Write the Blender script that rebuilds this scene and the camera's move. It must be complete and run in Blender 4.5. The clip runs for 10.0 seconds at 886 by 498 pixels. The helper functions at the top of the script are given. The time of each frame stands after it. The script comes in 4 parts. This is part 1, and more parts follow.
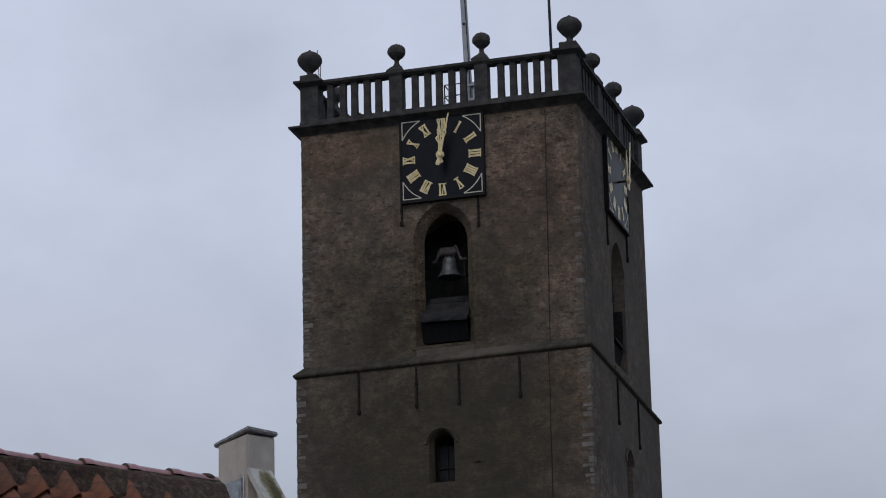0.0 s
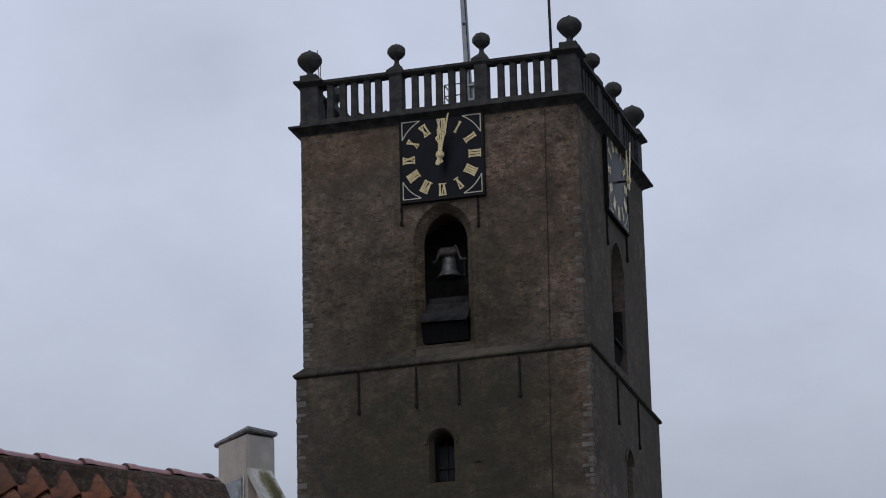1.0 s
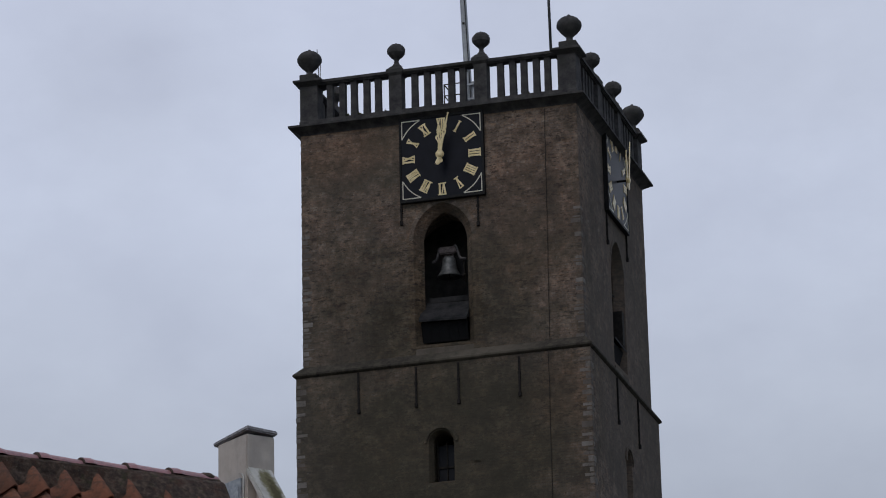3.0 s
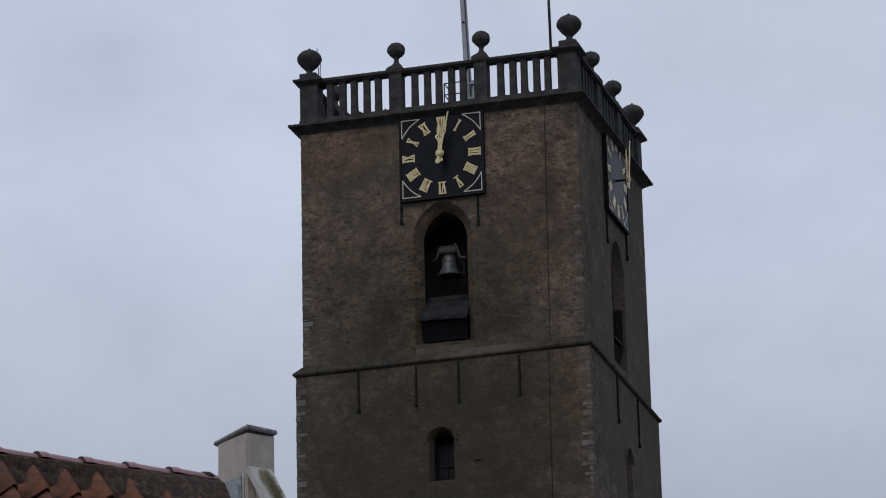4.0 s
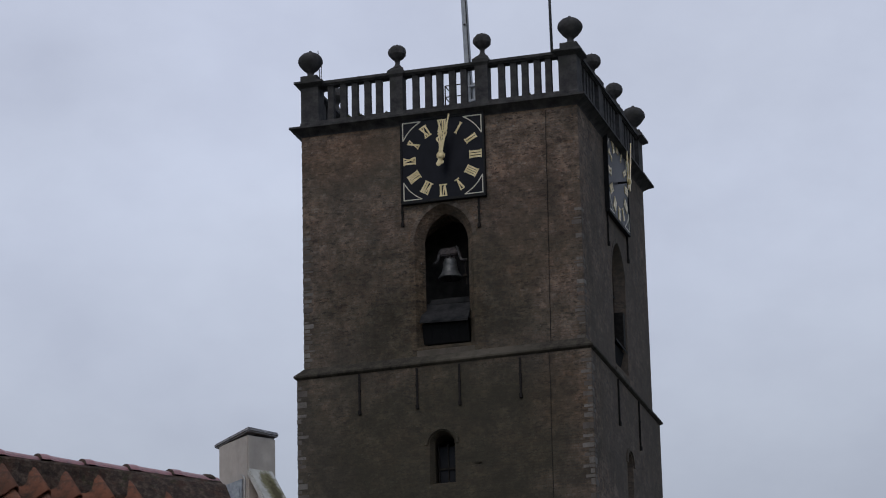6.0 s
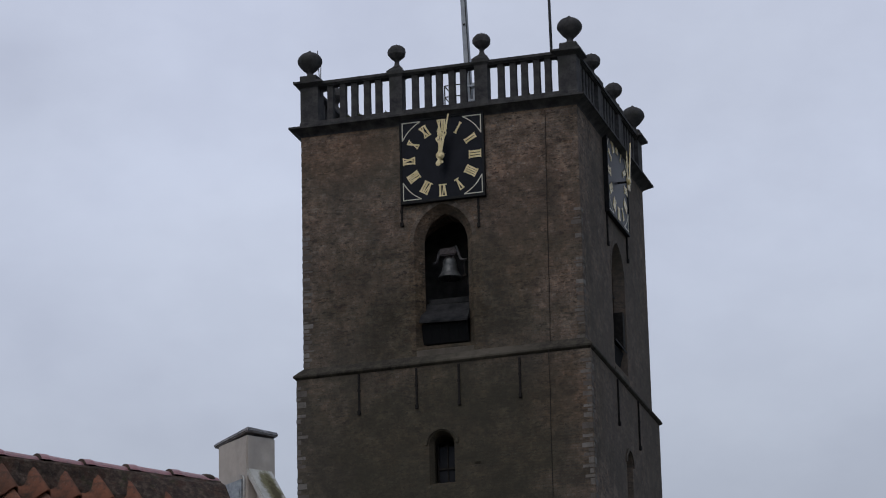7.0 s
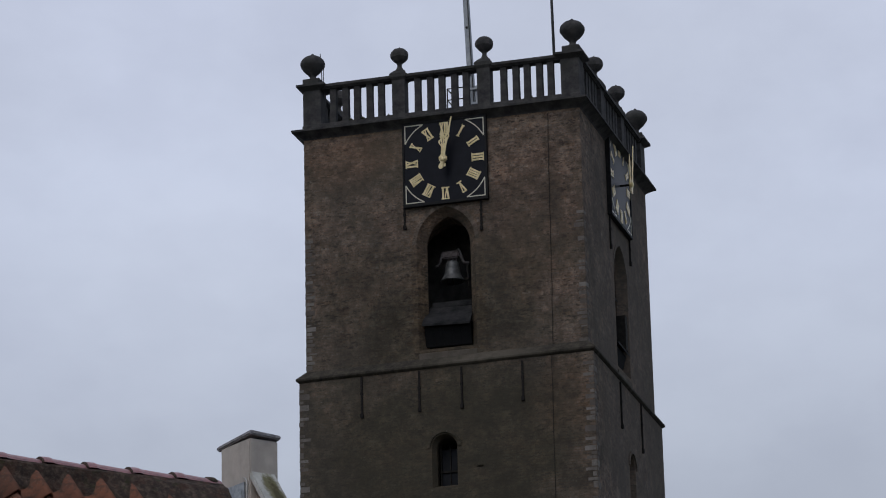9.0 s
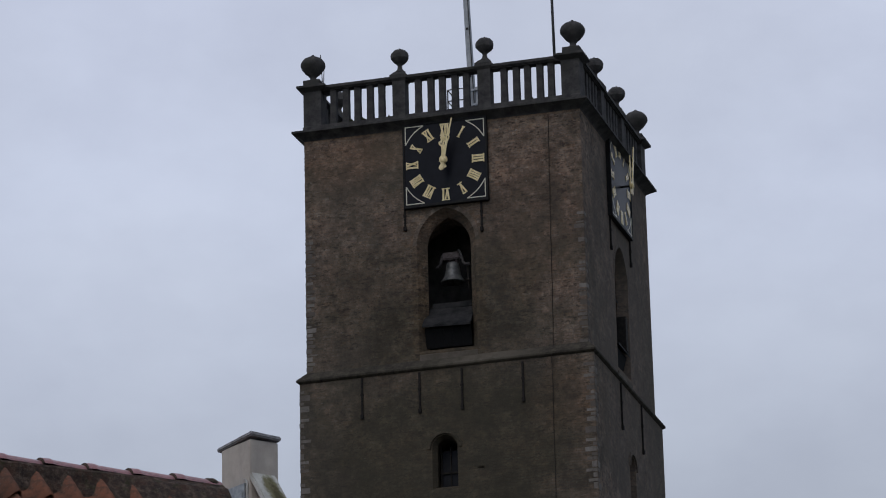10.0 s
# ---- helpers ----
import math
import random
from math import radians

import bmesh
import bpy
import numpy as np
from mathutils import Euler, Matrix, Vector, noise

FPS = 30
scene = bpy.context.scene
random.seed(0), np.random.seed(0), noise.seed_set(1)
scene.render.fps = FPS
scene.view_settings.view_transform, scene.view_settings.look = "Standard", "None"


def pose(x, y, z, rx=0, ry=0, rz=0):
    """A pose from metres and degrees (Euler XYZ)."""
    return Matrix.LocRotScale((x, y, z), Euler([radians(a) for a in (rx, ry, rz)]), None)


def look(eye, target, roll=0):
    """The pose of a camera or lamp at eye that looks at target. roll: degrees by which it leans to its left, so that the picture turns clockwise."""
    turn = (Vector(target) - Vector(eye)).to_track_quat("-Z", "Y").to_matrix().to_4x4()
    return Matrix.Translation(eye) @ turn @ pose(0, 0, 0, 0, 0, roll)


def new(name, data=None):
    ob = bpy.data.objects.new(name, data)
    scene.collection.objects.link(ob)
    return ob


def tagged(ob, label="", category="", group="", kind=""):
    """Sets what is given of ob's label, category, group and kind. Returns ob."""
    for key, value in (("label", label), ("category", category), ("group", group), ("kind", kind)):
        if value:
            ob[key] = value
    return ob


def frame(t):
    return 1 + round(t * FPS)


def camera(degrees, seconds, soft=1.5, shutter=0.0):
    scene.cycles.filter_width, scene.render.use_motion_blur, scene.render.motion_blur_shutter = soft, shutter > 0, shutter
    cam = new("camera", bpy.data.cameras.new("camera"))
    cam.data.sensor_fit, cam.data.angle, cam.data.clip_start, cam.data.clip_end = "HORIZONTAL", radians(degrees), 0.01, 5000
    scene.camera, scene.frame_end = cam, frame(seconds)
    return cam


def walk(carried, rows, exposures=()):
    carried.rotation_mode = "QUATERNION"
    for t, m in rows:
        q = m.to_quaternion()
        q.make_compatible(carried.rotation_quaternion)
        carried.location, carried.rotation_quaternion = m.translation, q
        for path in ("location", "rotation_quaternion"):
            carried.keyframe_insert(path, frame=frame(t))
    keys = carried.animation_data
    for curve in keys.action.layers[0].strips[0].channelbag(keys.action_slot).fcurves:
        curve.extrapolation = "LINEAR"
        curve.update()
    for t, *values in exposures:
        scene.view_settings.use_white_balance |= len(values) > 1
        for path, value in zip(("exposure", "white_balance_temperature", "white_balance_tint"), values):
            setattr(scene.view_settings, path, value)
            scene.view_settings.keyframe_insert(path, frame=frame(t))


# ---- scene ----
# A still telephoto view up at a brick church tower; only small sways of the lens.
EYE = (0.0, 0.0, 1.6)
LENS = 5910.0          # focal length in picture units of 1568 across
TILT, ROLL = 17.80, -1.41
cam = camera(math.degrees(2 * math.atan(784 / LENS)), 10.0, soft=1.05)


def aim(dx, dy):
    """The camera's pose, swayed so that the view shifts by dx to the right and dy down."""
    pan, up = math.degrees(dx / LENS) / math.cos(radians(TILT)), TILT + math.degrees(dy / LENS)
    way = Matrix.Rotation(radians(pan), 3, "Z") @ Vector((0, math.cos(radians(up)), math.sin(radians(up))))
    return look(EYE, Vector(EYE) + 50 * way, ROLL)


SWAY = ((0, 0, 0), (0.5, 0.1, 0.4), (1, -0.1, 0), (1.5, -0.4, -0.4), (2, -0.5, -0.3), (2.5, -0.4, -0.4), (3.2, -0.5, -1.4),
        (4, -0.5, -2.8), (4.5, 0.4, -1.6), (5, -0.7, -1.4), (5.5, 1.4, 1.5), (6.2, 1.0, 1.5), (7, 0.3, 1.4), (7.5, 0.9, 2.8),
        (8, 1.7, 2.1), (8.5, 3.0, 2.9), (9, 5.0, 6.8), (9.5, 5.8, 8.8), (10, 5.6, 8.8))
walk(cam, [(t, aim(x, y)) for t, x, y in SWAY], [(0, 0.0, 6500, 10), (10, 0.0, 6500, 10)])

# ---- light: overcast daylight ----
SUN_UP, SUN_TURN = 48.0, 205.0
world = bpy.data.worlds.new("overcast")
scene.world = world
world.use_nodes = True
wt = world.node_tree
wt.nodes.clear()
sky = wt.nodes.new("ShaderNodeTexSky")
sky.sky_type, sky.sun_disc = "NISHITA", False
sky.sun_elevation, sky.sun_rotation = radians(SUN_UP), radians(SUN_TURN)
b1 = wt.nodes.new("ShaderNodeBackground")
b1.inputs["Strength"].default_value = 0.05
wt.links.new(sky.outputs[0], b1.inputs["Color"])
b2 = wt.nodes.new("ShaderNodeBackground")
b2.inputs["Color"].default_value = (0.66, 0.72, 0.86, 1)
b2.inputs["Strength"].default_value = 0.42
wadd = wt.nodes.new("ShaderNodeAddShader")
wt.links.new(b1.outputs[0], wadd.inputs[0])
wt.links.new(b2.outputs[0], wadd.inputs[1])
wout = wt.nodes.new("ShaderNodeOutputWorld")
wt.links.new(wadd.outputs[0], wout.inputs["Surface"])
sun = new("sun", bpy.data.lights.new("sun", "SUN"))
sun.data.energy, sun.data.angle, sun.data.color = 0.5, radians(25), (1.0, 0.96, 0.9)
_d = Vector((math.sin(radians(SUN_TURN)) * math.cos(radians(SUN_UP)), math.cos(radians(SUN_TURN)) * math.cos(radians(SUN_UP)), math.sin(radians(SUN_UP))))
sun.matrix_world = look(_d * 200, (0, 0, 0))


# ---- materials ----
class Mat:
    """A small builder of node materials in object space."""

    def __init__(self, name, rough=0.85, metal=0.0):
        self.m = bpy.data.materials.new(name)
        self.m.use_nodes = True
        self.t = self.m.node_tree
        self.b = self.t.nodes["Principled BSDF"]
        self.b.inputs["Roughness"].default_value, self.b.inputs["Metallic"].default_value = rough, metal
        self.b.inputs["Specular IOR Level"].default_value = 0.2 if rough > 0.7 else 0.5
        self.co = self.t.nodes.new("ShaderNodeTexCoord").outputs["Object"]

    def node(self, kind, **put):
        n = self.t.nodes.new(kind)
        for k, v in put.items():
            n.inputs[k.replace("_", " ")].default_value = v
        return n

    def noise(self, scale, detail=5, rough=0.6, stretch=(1, 1, 1), shift=(0, 0, 0)):
        mp = self.node("ShaderNodeMapping", Scale=stretch, Location=shift)
        self.t.links.new(self.co, mp.inputs["Vector"])
        n = self.node("ShaderNodeTexNoise", Scale=scale, Detail=detail, Roughness=rough)
        self.t.links.new(mp.outputs[0], n.inputs["Vector"])
        return n.outputs["Fac"]

    def ramp(self, fac, *stops):
        r = self.t.nodes.new("ShaderNodeValToRGB")
        e = r.color_ramp.elements
        while len(e) < len(stops):
            e.new(0.5)
        for el, (at, c) in zip(e, stops):
            el.position, el.color = at, (*(c if isinstance(c, tuple) else (c, c, c)), 1)
        self.t.links.new(fac, r.inputs["Fac"])
        return r.outputs["Color"]

    def mix(self, fac, a, b, mode="MIX"):
        n = self.t.nodes.new("ShaderNodeMix")
        n.data_type, n.blend_type = "RGBA", mode
        for key, v in ((0, fac), (6, a), (7, b)):
            if isinstance(v, (int, float)):
                n.inputs[key].default_value = v if key == 0 else (v, v, v, 1)
            elif isinstance(v, tuple):
                n.inputs[key].default_value = (*v, 1)
            else:
                self.t.links.new(v, n.inputs[key])
        return n.outputs[2]

    def patch(self, centre, radii, core=0.75, edge=1.35, ragged=1.1, grain=1.1):
        """1 inside a ragged-edged blot of that size, 0 outside."""
        mp = self.node("ShaderNodeMapping", Location=tuple(-c / r for c, r in zip(centre, radii)), Scale=tuple(1 / r for r in radii))
        self.t.links.new(self.co, mp.inputs["Vector"])
        ln = self.t.nodes.new("ShaderNodeVectorMath")
        ln.operation = "LENGTH"
        self.t.links.new(mp.outputs[0], ln.inputs[0])
        ad = self.node("ShaderNodeMath")
        ad.operation = "MULTIPLY_ADD"
        self.t.links.new(self.noise(grain, 6, 0.65), ad.inputs[0])
        ad.inputs[1].default_value = ragged
        self.t.links.new(ln.outputs["Value"], ad.inputs[2])
        return self.fade(ad.outputs[0], core + ragged / 2, edge + ragged / 2)

    def fade(self, value, one, zero):
        n = self.node("ShaderNodeMapRange", From_Min=one, From_Max=zero, To_Min=1.0, To_Max=0.0)
        self.t.links.new(value, n.inputs["Value"])
        return n.outputs[0]

    def times(self, value, k):
        n = self.node("ShaderNodeMath")
        n.operation = "MULTIPLY"
        self.t.links.new(value, n.inputs[0])
        n.inputs[1].default_value = k
        return n.outputs[0]

    def random(self):
        return self.t.nodes.new("ShaderNodeObjectInfo").outputs["Random"]

    def done(self, colour, bump=None, strength=0.4, distance=0.02):
        if isinstance(colour, tuple):
            self.b.inputs["Base Color"].default_value = (*colour, 1)
        else:
            self.t.links.new(colour, self.b.inputs["Base Color"])
        if bump is not None:
            n = self.node("ShaderNodeBump", Strength=strength, Distance=distance)
            self.t.links.new(bump, n.inputs["Height"])
            self.t.links.new(n.outputs[0], self.b.inputs["Normal"])
        return self.m


TOWER_AT, TOWER_TURN = Vector((-3.921, 88.612, 0.0)), -15.93


def brick_material(name, source):
    """Weathered old brick on the tower. source: what tells the single bricks apart (island, object) or joint for the mortar bed."""
    a = Mat(name, 0.92)
    # the tower's own space, whatever object carries the brick
    geo = a.t.nodes.new("ShaderNodeNewGeometry")
    back = Matrix.Rotation(radians(-TOWER_TURN), 3, "Z")
    mp = a.node("ShaderNodeMapping", Location=tuple(back @ -TOWER_AT), Rotation=(0, 0, radians(-TOWER_TURN)))
    a.t.links.new(geo.outputs["Position"], mp.inputs["Vector"])
    a.co = mp.outputs[0]
    if source == "joint":
        col = a.ramp(a.noise(9, 5, 0.7), (0.3, (0.100, 0.084, 0.069)), (0.7, (0.150, 0.127, 0.105)))
        # courses that show in the reveals
        sp = a.node("ShaderNodeSeparateXYZ")
        a.t.links.new(a.co, sp.inputs[0])
        add = a.node("ShaderNodeMath")
        a.t.links.new(sp.outputs[0], add.inputs[0])
        a.t.links.new(sp.outputs[1], add.inputs[1])
        cb = a.node("ShaderNodeCombineXYZ")
        a.t.links.new(add.outputs[0], cb.inputs[0])
        a.t.links.new(sp.outputs[2], cb.inputs[1])
        br = a.node("ShaderNodeTexBrick", Color1=(0.7, 0.6, 0.52, 1), Color2=(1.0, 0.85, 0.72, 1), Mortar=(1.0, 0.95, 0.88, 1), Scale=1.0, Mortar_Size=0.007, Brick_Width=0.262, Row_Height=0.079)
        a.t.links.new(cb.outputs[0], br.inputs["Vector"])
        col = a.mix(1.0, col, br.outputs["Color"], "MULTIPLY")
    else:
        rnd = geo.outputs["Random Per Island"] if source == "island" else a.random()
        col = a.ramp(rnd, (0.0, (0.076, 0.064, 0.054)), (0.10, (0.098, 0.081, 0.066)), (0.40, (0.107, 0.089, 0.071)), (0.70, (0.112, 0.093, 0.075)), (0.86, (0.120, 0.092, 0.073)), (0.95, (0.118, 0.101, 0.084)), (1.0, (0.138, 0.121, 0.102)))
        col = a.mix(1.0, col, a.ramp(a.noise(14, 5, 0.7), (0.3, 0.80), (0.5, 1.0), (0.7, 1.20)), "MULTIPLY")
    tone = a.noise(2.6, 6, 0.70, (1, 1, 1.25))
    col = a.mix(1.0, col, a.ramp(tone, (0.30, 0.52), (0.5, 0.99), (0.70, 1.52)), "MULTIPLY")
    mottle = a.noise(6.0, 5, 0.75, (1, 1, 1.1), (2, 8, 5))
    col = a.mix(1.0, col, a.ramp(mottle, (0.34, (0.62, 0.63, 0.65)), (0.5, (1.0, 1.0, 1.0)), (0.66, (1.36, 1.33, 1.30))), "MULTIPLY")
    rust = a.noise(2.4, 5, 0.75, (1, 1, 1.3), (12, 5, 1))
    col = a.mix(1.0, col, a.ramp(rust, (0.45, (1.0, 1.0, 1.0)), (0.66, (1.07, 1.0, 0.95))), "MULTIPLY")
    blot = a.noise(1.15, 6, 0.7, (1, 1, 1.2), (9, 1, 4))
    col = a.mix(1.0, col, a.ramp(blot, (0.34, (0.74, 0.72, 0.71)), (0.5, (1.18, 1.16, 1.16)), (0.66, (1.60, 1.53, 1.50))), "MULTIPLY")
    # spalled bricks: short dark hollows lying along the courses, thickest high on the wall
    spall = a.noise(5.2, 3, 0.72, (0.75, 0.75, 1.9), (3, 3, 3))
    col = a.mix(a.ramp(spall, (0.585, 0.0), (0.655, 0.75)), col, (0.026, 0.022, 0.019))
    chip = a.noise(8.5, 2, 0.6, (0.8, 0.8, 1.8), (6, 2, 9))
    col = a.mix(a.ramp(chip, (0.59, 0.0), (0.65, 0.6)), col, (0.032, 0.028, 0.025))
    pale = a.noise(4.2, 5, 0.7, (1, 1, 1.3), (4, 9, 2))
    col = a.mix(a.ramp(pale, (0.63, 0.0), (0.73, 0.5)), col, (0.19, 0.178, 0.163))
    fleck = a.noise(6.5, 1, 0.5, (1, 1, 1.4), (11, 4, 7))
    col = a.mix(a.ramp(fleck, (0.73, 0.0), (0.77, 0.7)), col, (0.24, 0.225, 0.20))
    red = a.noise(0.7, 5, 0.68, (1, 1, 1.5), (7.3, 2.2, 5))
    col = a.mix(a.ramp(red, (0.50, 0.0), (0.64, 0.16)), col, (0.135, 0.086, 0.067))
    moss = a.noise(0.32, 6, 0.66, (1, 1, 1.0), (1.2, 6.0, 3.4))
    col = a.mix(a.ramp(moss, (0.43, 0.0), (0.60, 0.5)), col, (0.060, 0.056, 0.041))
    soot = a.noise(0.55, 6, 0.7, (1, 1, 0.7), (2.2, 3.1, 8.8))
    col = a.mix(a.ramp(soot, (0.44, 0.0), (0.64, 0.55)), col, (0.044, 0.040, 0.034))
    run = a.noise(1.3, 4, 0.6, (1, 1, 0.15), (5, 5, 1))
    col = a.mix(a.ramp(run, (0.54, 0.0), (0.72, 0.35)), col, (0.042, 0.039, 0.032))
    # red areas, pale areas and broad damp, algae-dark areas of the front wall
    # the two blots at z 32.7 also offset the shade below the cornice
    for c, r, k, tint in (((6.7, 0, 30.4), (1.3, 1.5, 2.0), 0.5, (1.10, 0.98, 0.92)), ((7.3, 0, 25.2), (0.9, 1.5, 0.9), 0.8, (1.12, 1.0, 0.93)), ((1.3, 0, 32.7), (1.4, 1.5, 0.7), 0.8, (1.12, 1.0, 0.94)),
                          ((6.7, 0, 31.6), (1.6, 1.5, 2.6), 0.5, (1.08, 1.06, 1.05)), ((1.3, 0, 30.8), (1.5, 1.5, 1.2), 0.5, (1.22, 1.20, 1.18)), ((1.6, 0, 32.7), (1.7, 1.5, 0.8), 0.7, (1.28, 1.24, 1.21)),
                          ((2.2, 0, 28.6), (1.7, 2.0, 1.5), 0.5, (0.56, 0.585, 0.52)), ((5.6, 0, 28.2), (1.0, 2.0, 1.5), 0.6, (0.58, 0.60, 0.54)), ((3.6, 0, 27.6), (1.6, 2.0, 1.2), 0.55, (0.56, 0.585, 0.52))):
        col = a.mix(a.times(a.patch(c, r), k), col, a.mix(1.0, col, tint, "MULTIPLY"))
    algae = a.mix(0.55, a.mix(1.0, col, (0.56, 0.575, 0.49), "MULTIPLY"), (0.047, 0.0435, 0.0325))
    col = a.mix(a.times(a.patch((4.2, 0, 24.0), (3.4, 2.0, 2.6)), 0.95), col, algae)
    # the flank's smoother look put into its colour: tones drawn towards one brown
    flank_even = a.mix(0.55, col, (0.089, 0.076, 0.064))
    col = a.mix(a.times(a.patch((8.1, 4.6, 28.0), (0.5, 3.7, 9.0)), 0.9), col, flank_even)
    col = a.mix(1.0, col, (1.09, 1.055, 1.045), "MULTIPLY")
    return a.done(col, a.noise(16, 5, 0.7), 0.35, 0.015)


def stone_material(name, dark, light, moss, scale=1.0, rough=0.9):
    a = Mat(name, rough)
    c = a.ramp(a.noise(3.0 * scale, 6, 0.65), (0.32, dark), (0.68, light))
    c = a.mix(a.ramp(a.noise(1.1 * scale, 5, 0.6, (1, 1, 0.5), (3, 1, 7)), (0.5, 0.0), (0.66, 0.7)), c, moss)
    c = a.mix(a.ramp(a.noise(22 * scale, 3, 0.6), (0.55, 0.0), (0.75, 0.4)), c, dark)
    return a.done(c, a.noise(16 * scale, 5, 0.7), 0.35, 0.02)


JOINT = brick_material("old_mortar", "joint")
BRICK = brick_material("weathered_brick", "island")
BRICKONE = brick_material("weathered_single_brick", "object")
DARKSTONE = stone_material("weathered_stone", (0.025, 0.0245, 0.026), (0.082, 0.076, 0.073), (0.036, 0.036, 0.030))


def course_material():
    a = Mat("mossy_course_stone", 0.9)
    c = a.ramp(a.noise(5, 6, 0.68), (0.32, (0.022, 0.019, 0.015)), (0.68, (0.075, 0.063, 0.048)))
    c = a.mix(a.times(a.patch((4.9, -0.1, 26.62), (1.5, 0.8, 0.35), 0.5, 1.3, 1.3, 2.5), 0.5), c, (0.135, 0.113, 0.087))
    c = a.mix(a.ramp(a.noise(1.8, 5, 0.6, (1, 1, 0.5), (3, 1, 7)), (0.5, 0.0), (0.66, 0.7)), c, (0.029, 0.027, 0.018))
    return a.done(c, a.noise(22, 5, 0.7), 0.4, 0.02)


COURSESTONE = course_material()
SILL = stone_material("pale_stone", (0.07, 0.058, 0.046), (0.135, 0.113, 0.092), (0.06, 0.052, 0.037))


def quoin_material():
    a = Mat("quoin_stone", 0.9)
    a.co = a.t.nodes.new("ShaderNodeNewGeometry").outputs["Position"]
    c = a.ramp(a.random(), (0.0, (0.10, 0.085, 0.073)), (0.5, (0.142, 0.124, 0.109)), (0.85, (0.172, 0.154, 0.138)), (1.0, (0.22, 0.20, 0.182)))
    c = a.mix(a.ramp(a.noise(3.2, 6, 0.72), (0.44, 0.0), (0.64, 0.7)), c, (0.075, 0.064, 0.055))
    c = a.mix(a.ramp(a.noise(11, 4, 0.7), (0.58, 0.0), (0.70, 0.6)), c, (0.035, 0.031, 0.028))
    return a.done(c, a.noise(14, 5, 0.7), 0.5, 0.03)


QUOIN = quoin_material()


def simple(name, c1, c2, rough=0.7, metal=0.0, scale=6.0, bump=0.15):
    a = Mat(name, rough, metal)
    return a.done(a.ramp(a.noise(scale, 5, 0.6), (0.35, c1), (0.68, c2)), a.noise(scale * 4, 4, 0.6), bump, 0.01)


CLOCKBLUE = simple("blue_black_paint", (0.0045, 0.005, 0.008), (0.008, 0.0085, 0.0135), 0.42, 0, 3)
CLOCKBLUE.node_tree.nodes["Principled BSDF"].inputs["Specular IOR Level"].default_value = 0.13
CLOCKEDGE = simple("black_frame_paint", (0.008, 0.008, 0.009), (0.014, 0.0135, 0.013), 0.6)
GOLD = simple("gold_paint", (0.58, 0.455, 0.215), (0.75, 0.61, 0.345), 0.30, 0.15, 8)
CREAM = simple("cream_paint", (0.50, 0.46, 0.36), (0.62, 0.58, 0.47), 0.34, 0, 8)
IRON = simple("rusted_iron", (0.022, 0.02, 0.019), (0.05, 0.04, 0.034), 0.75, 0.3, 20)
ANCHOR = simple("black_anchor_iron", (0.009, 0.008, 0.008), (0.024, 0.019, 0.017), 0.85, 0.0, 20)
ZINC = simple("painted_pole", (0.24, 0.25, 0.27), (0.36, 0.37, 0.38), 0.5, 0.1, 5)
STEEL = simple("dull_steel", (0.06, 0.06, 0.062), (0.10, 0.10, 0.105), 0.6, 0.2, 10)
BRONZE = simple("bell_bronze", (0.05, 0.052, 0.053), (0.15, 0.152, 0.152), 0.5, 0.3, 6)
YOKE = simple("worn_yoke_iron", (0.05, 0.045, 0.046), (0.12, 0.108, 0.108), 0.7, 0.2, 9)
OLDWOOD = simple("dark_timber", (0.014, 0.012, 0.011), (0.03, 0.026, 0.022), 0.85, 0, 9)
SCREENWOOD = simple("bell_frame_oak", (0.05, 0.048, 0.05), (0.10, 0.094, 0.092), 0.85, 0, 4)
LEADROOF = simple("lead_sheet", (0.10, 0.11, 0.125), (0.17, 0.18, 0.2), 0.6, 0.2, 8)
MOSS = simple("dark_moss", (0.018, 0.021, 0.010), (0.05, 0.055, 0.026), 0.95, 0, 30, 0.5)
LIPSHADE = simple("tarred_board", (0.003, 0.003, 0.0035), (0.005, 0.005, 0.0055), 0.9, 0, 5)
HEADIRON = simple("weathered_headstock", (0.06, 0.05, 0.05), (0.15, 0.125, 0.122), 0.85, 0, 7)
SOUNDBOARD = simple("slated_board", (0.008, 0.008, 0.0085), (0.036, 0.034, 0.034), 0.9, 0, 3.2, 0.8)


def render_coat():
    a = Mat("grey_render", 0.9)
    c = a.ramp(a.noise(5, 6, 0.6), (0.3, (0.395, 0.348, 0.305)), (0.7, (0.485, 0.434, 0.386)))
    c = a.mix(a.ramp(a.noise(9, 5, 0.6, (1, 1, 0.12)), (0.56, 0.0), (0.72, 0.35)), c, (0.26, 0.243, 0.226))
    c = a.mix(a.ramp(a.noise(2.2, 5, 0.65, (1, 1, 0.6), (4, 1, 2)), (0.5, 0.0), (0.62, 0.4)), c, (0.30, 0.275, 0.248))
    return a.done(c, a.noise(50, 4, 0.7), 0.3, 0.008)


PLASTER = render_coat()
CAPSTONE = stone_material("slab_concrete", (0.15, 0.147, 0.155), (0.36, 0.35, 0.365), (0.19, 0.185, 0.18), 4)
HOUSEBRICK = simple("house_brick", (0.12, 0.07, 0.05), (0.2, 0.11, 0.08), 0.9, 0, 5)
PANE = simple("dusty_dark_glass", (0.007, 0.008, 0.011), (0.014, 0.015, 0.019), 0.6, 0, 3)
for _m in (PANE, CLOCKEDGE):
    _m.node_tree.nodes["Principled BSDF"].inputs["Specular IOR Level"].default_value = 0.15
FLASH = simple("grey_lead", (0.21, 0.23, 0.25), (0.36, 0.38, 0.40), 0.55, 0.15, 14, 0.4)


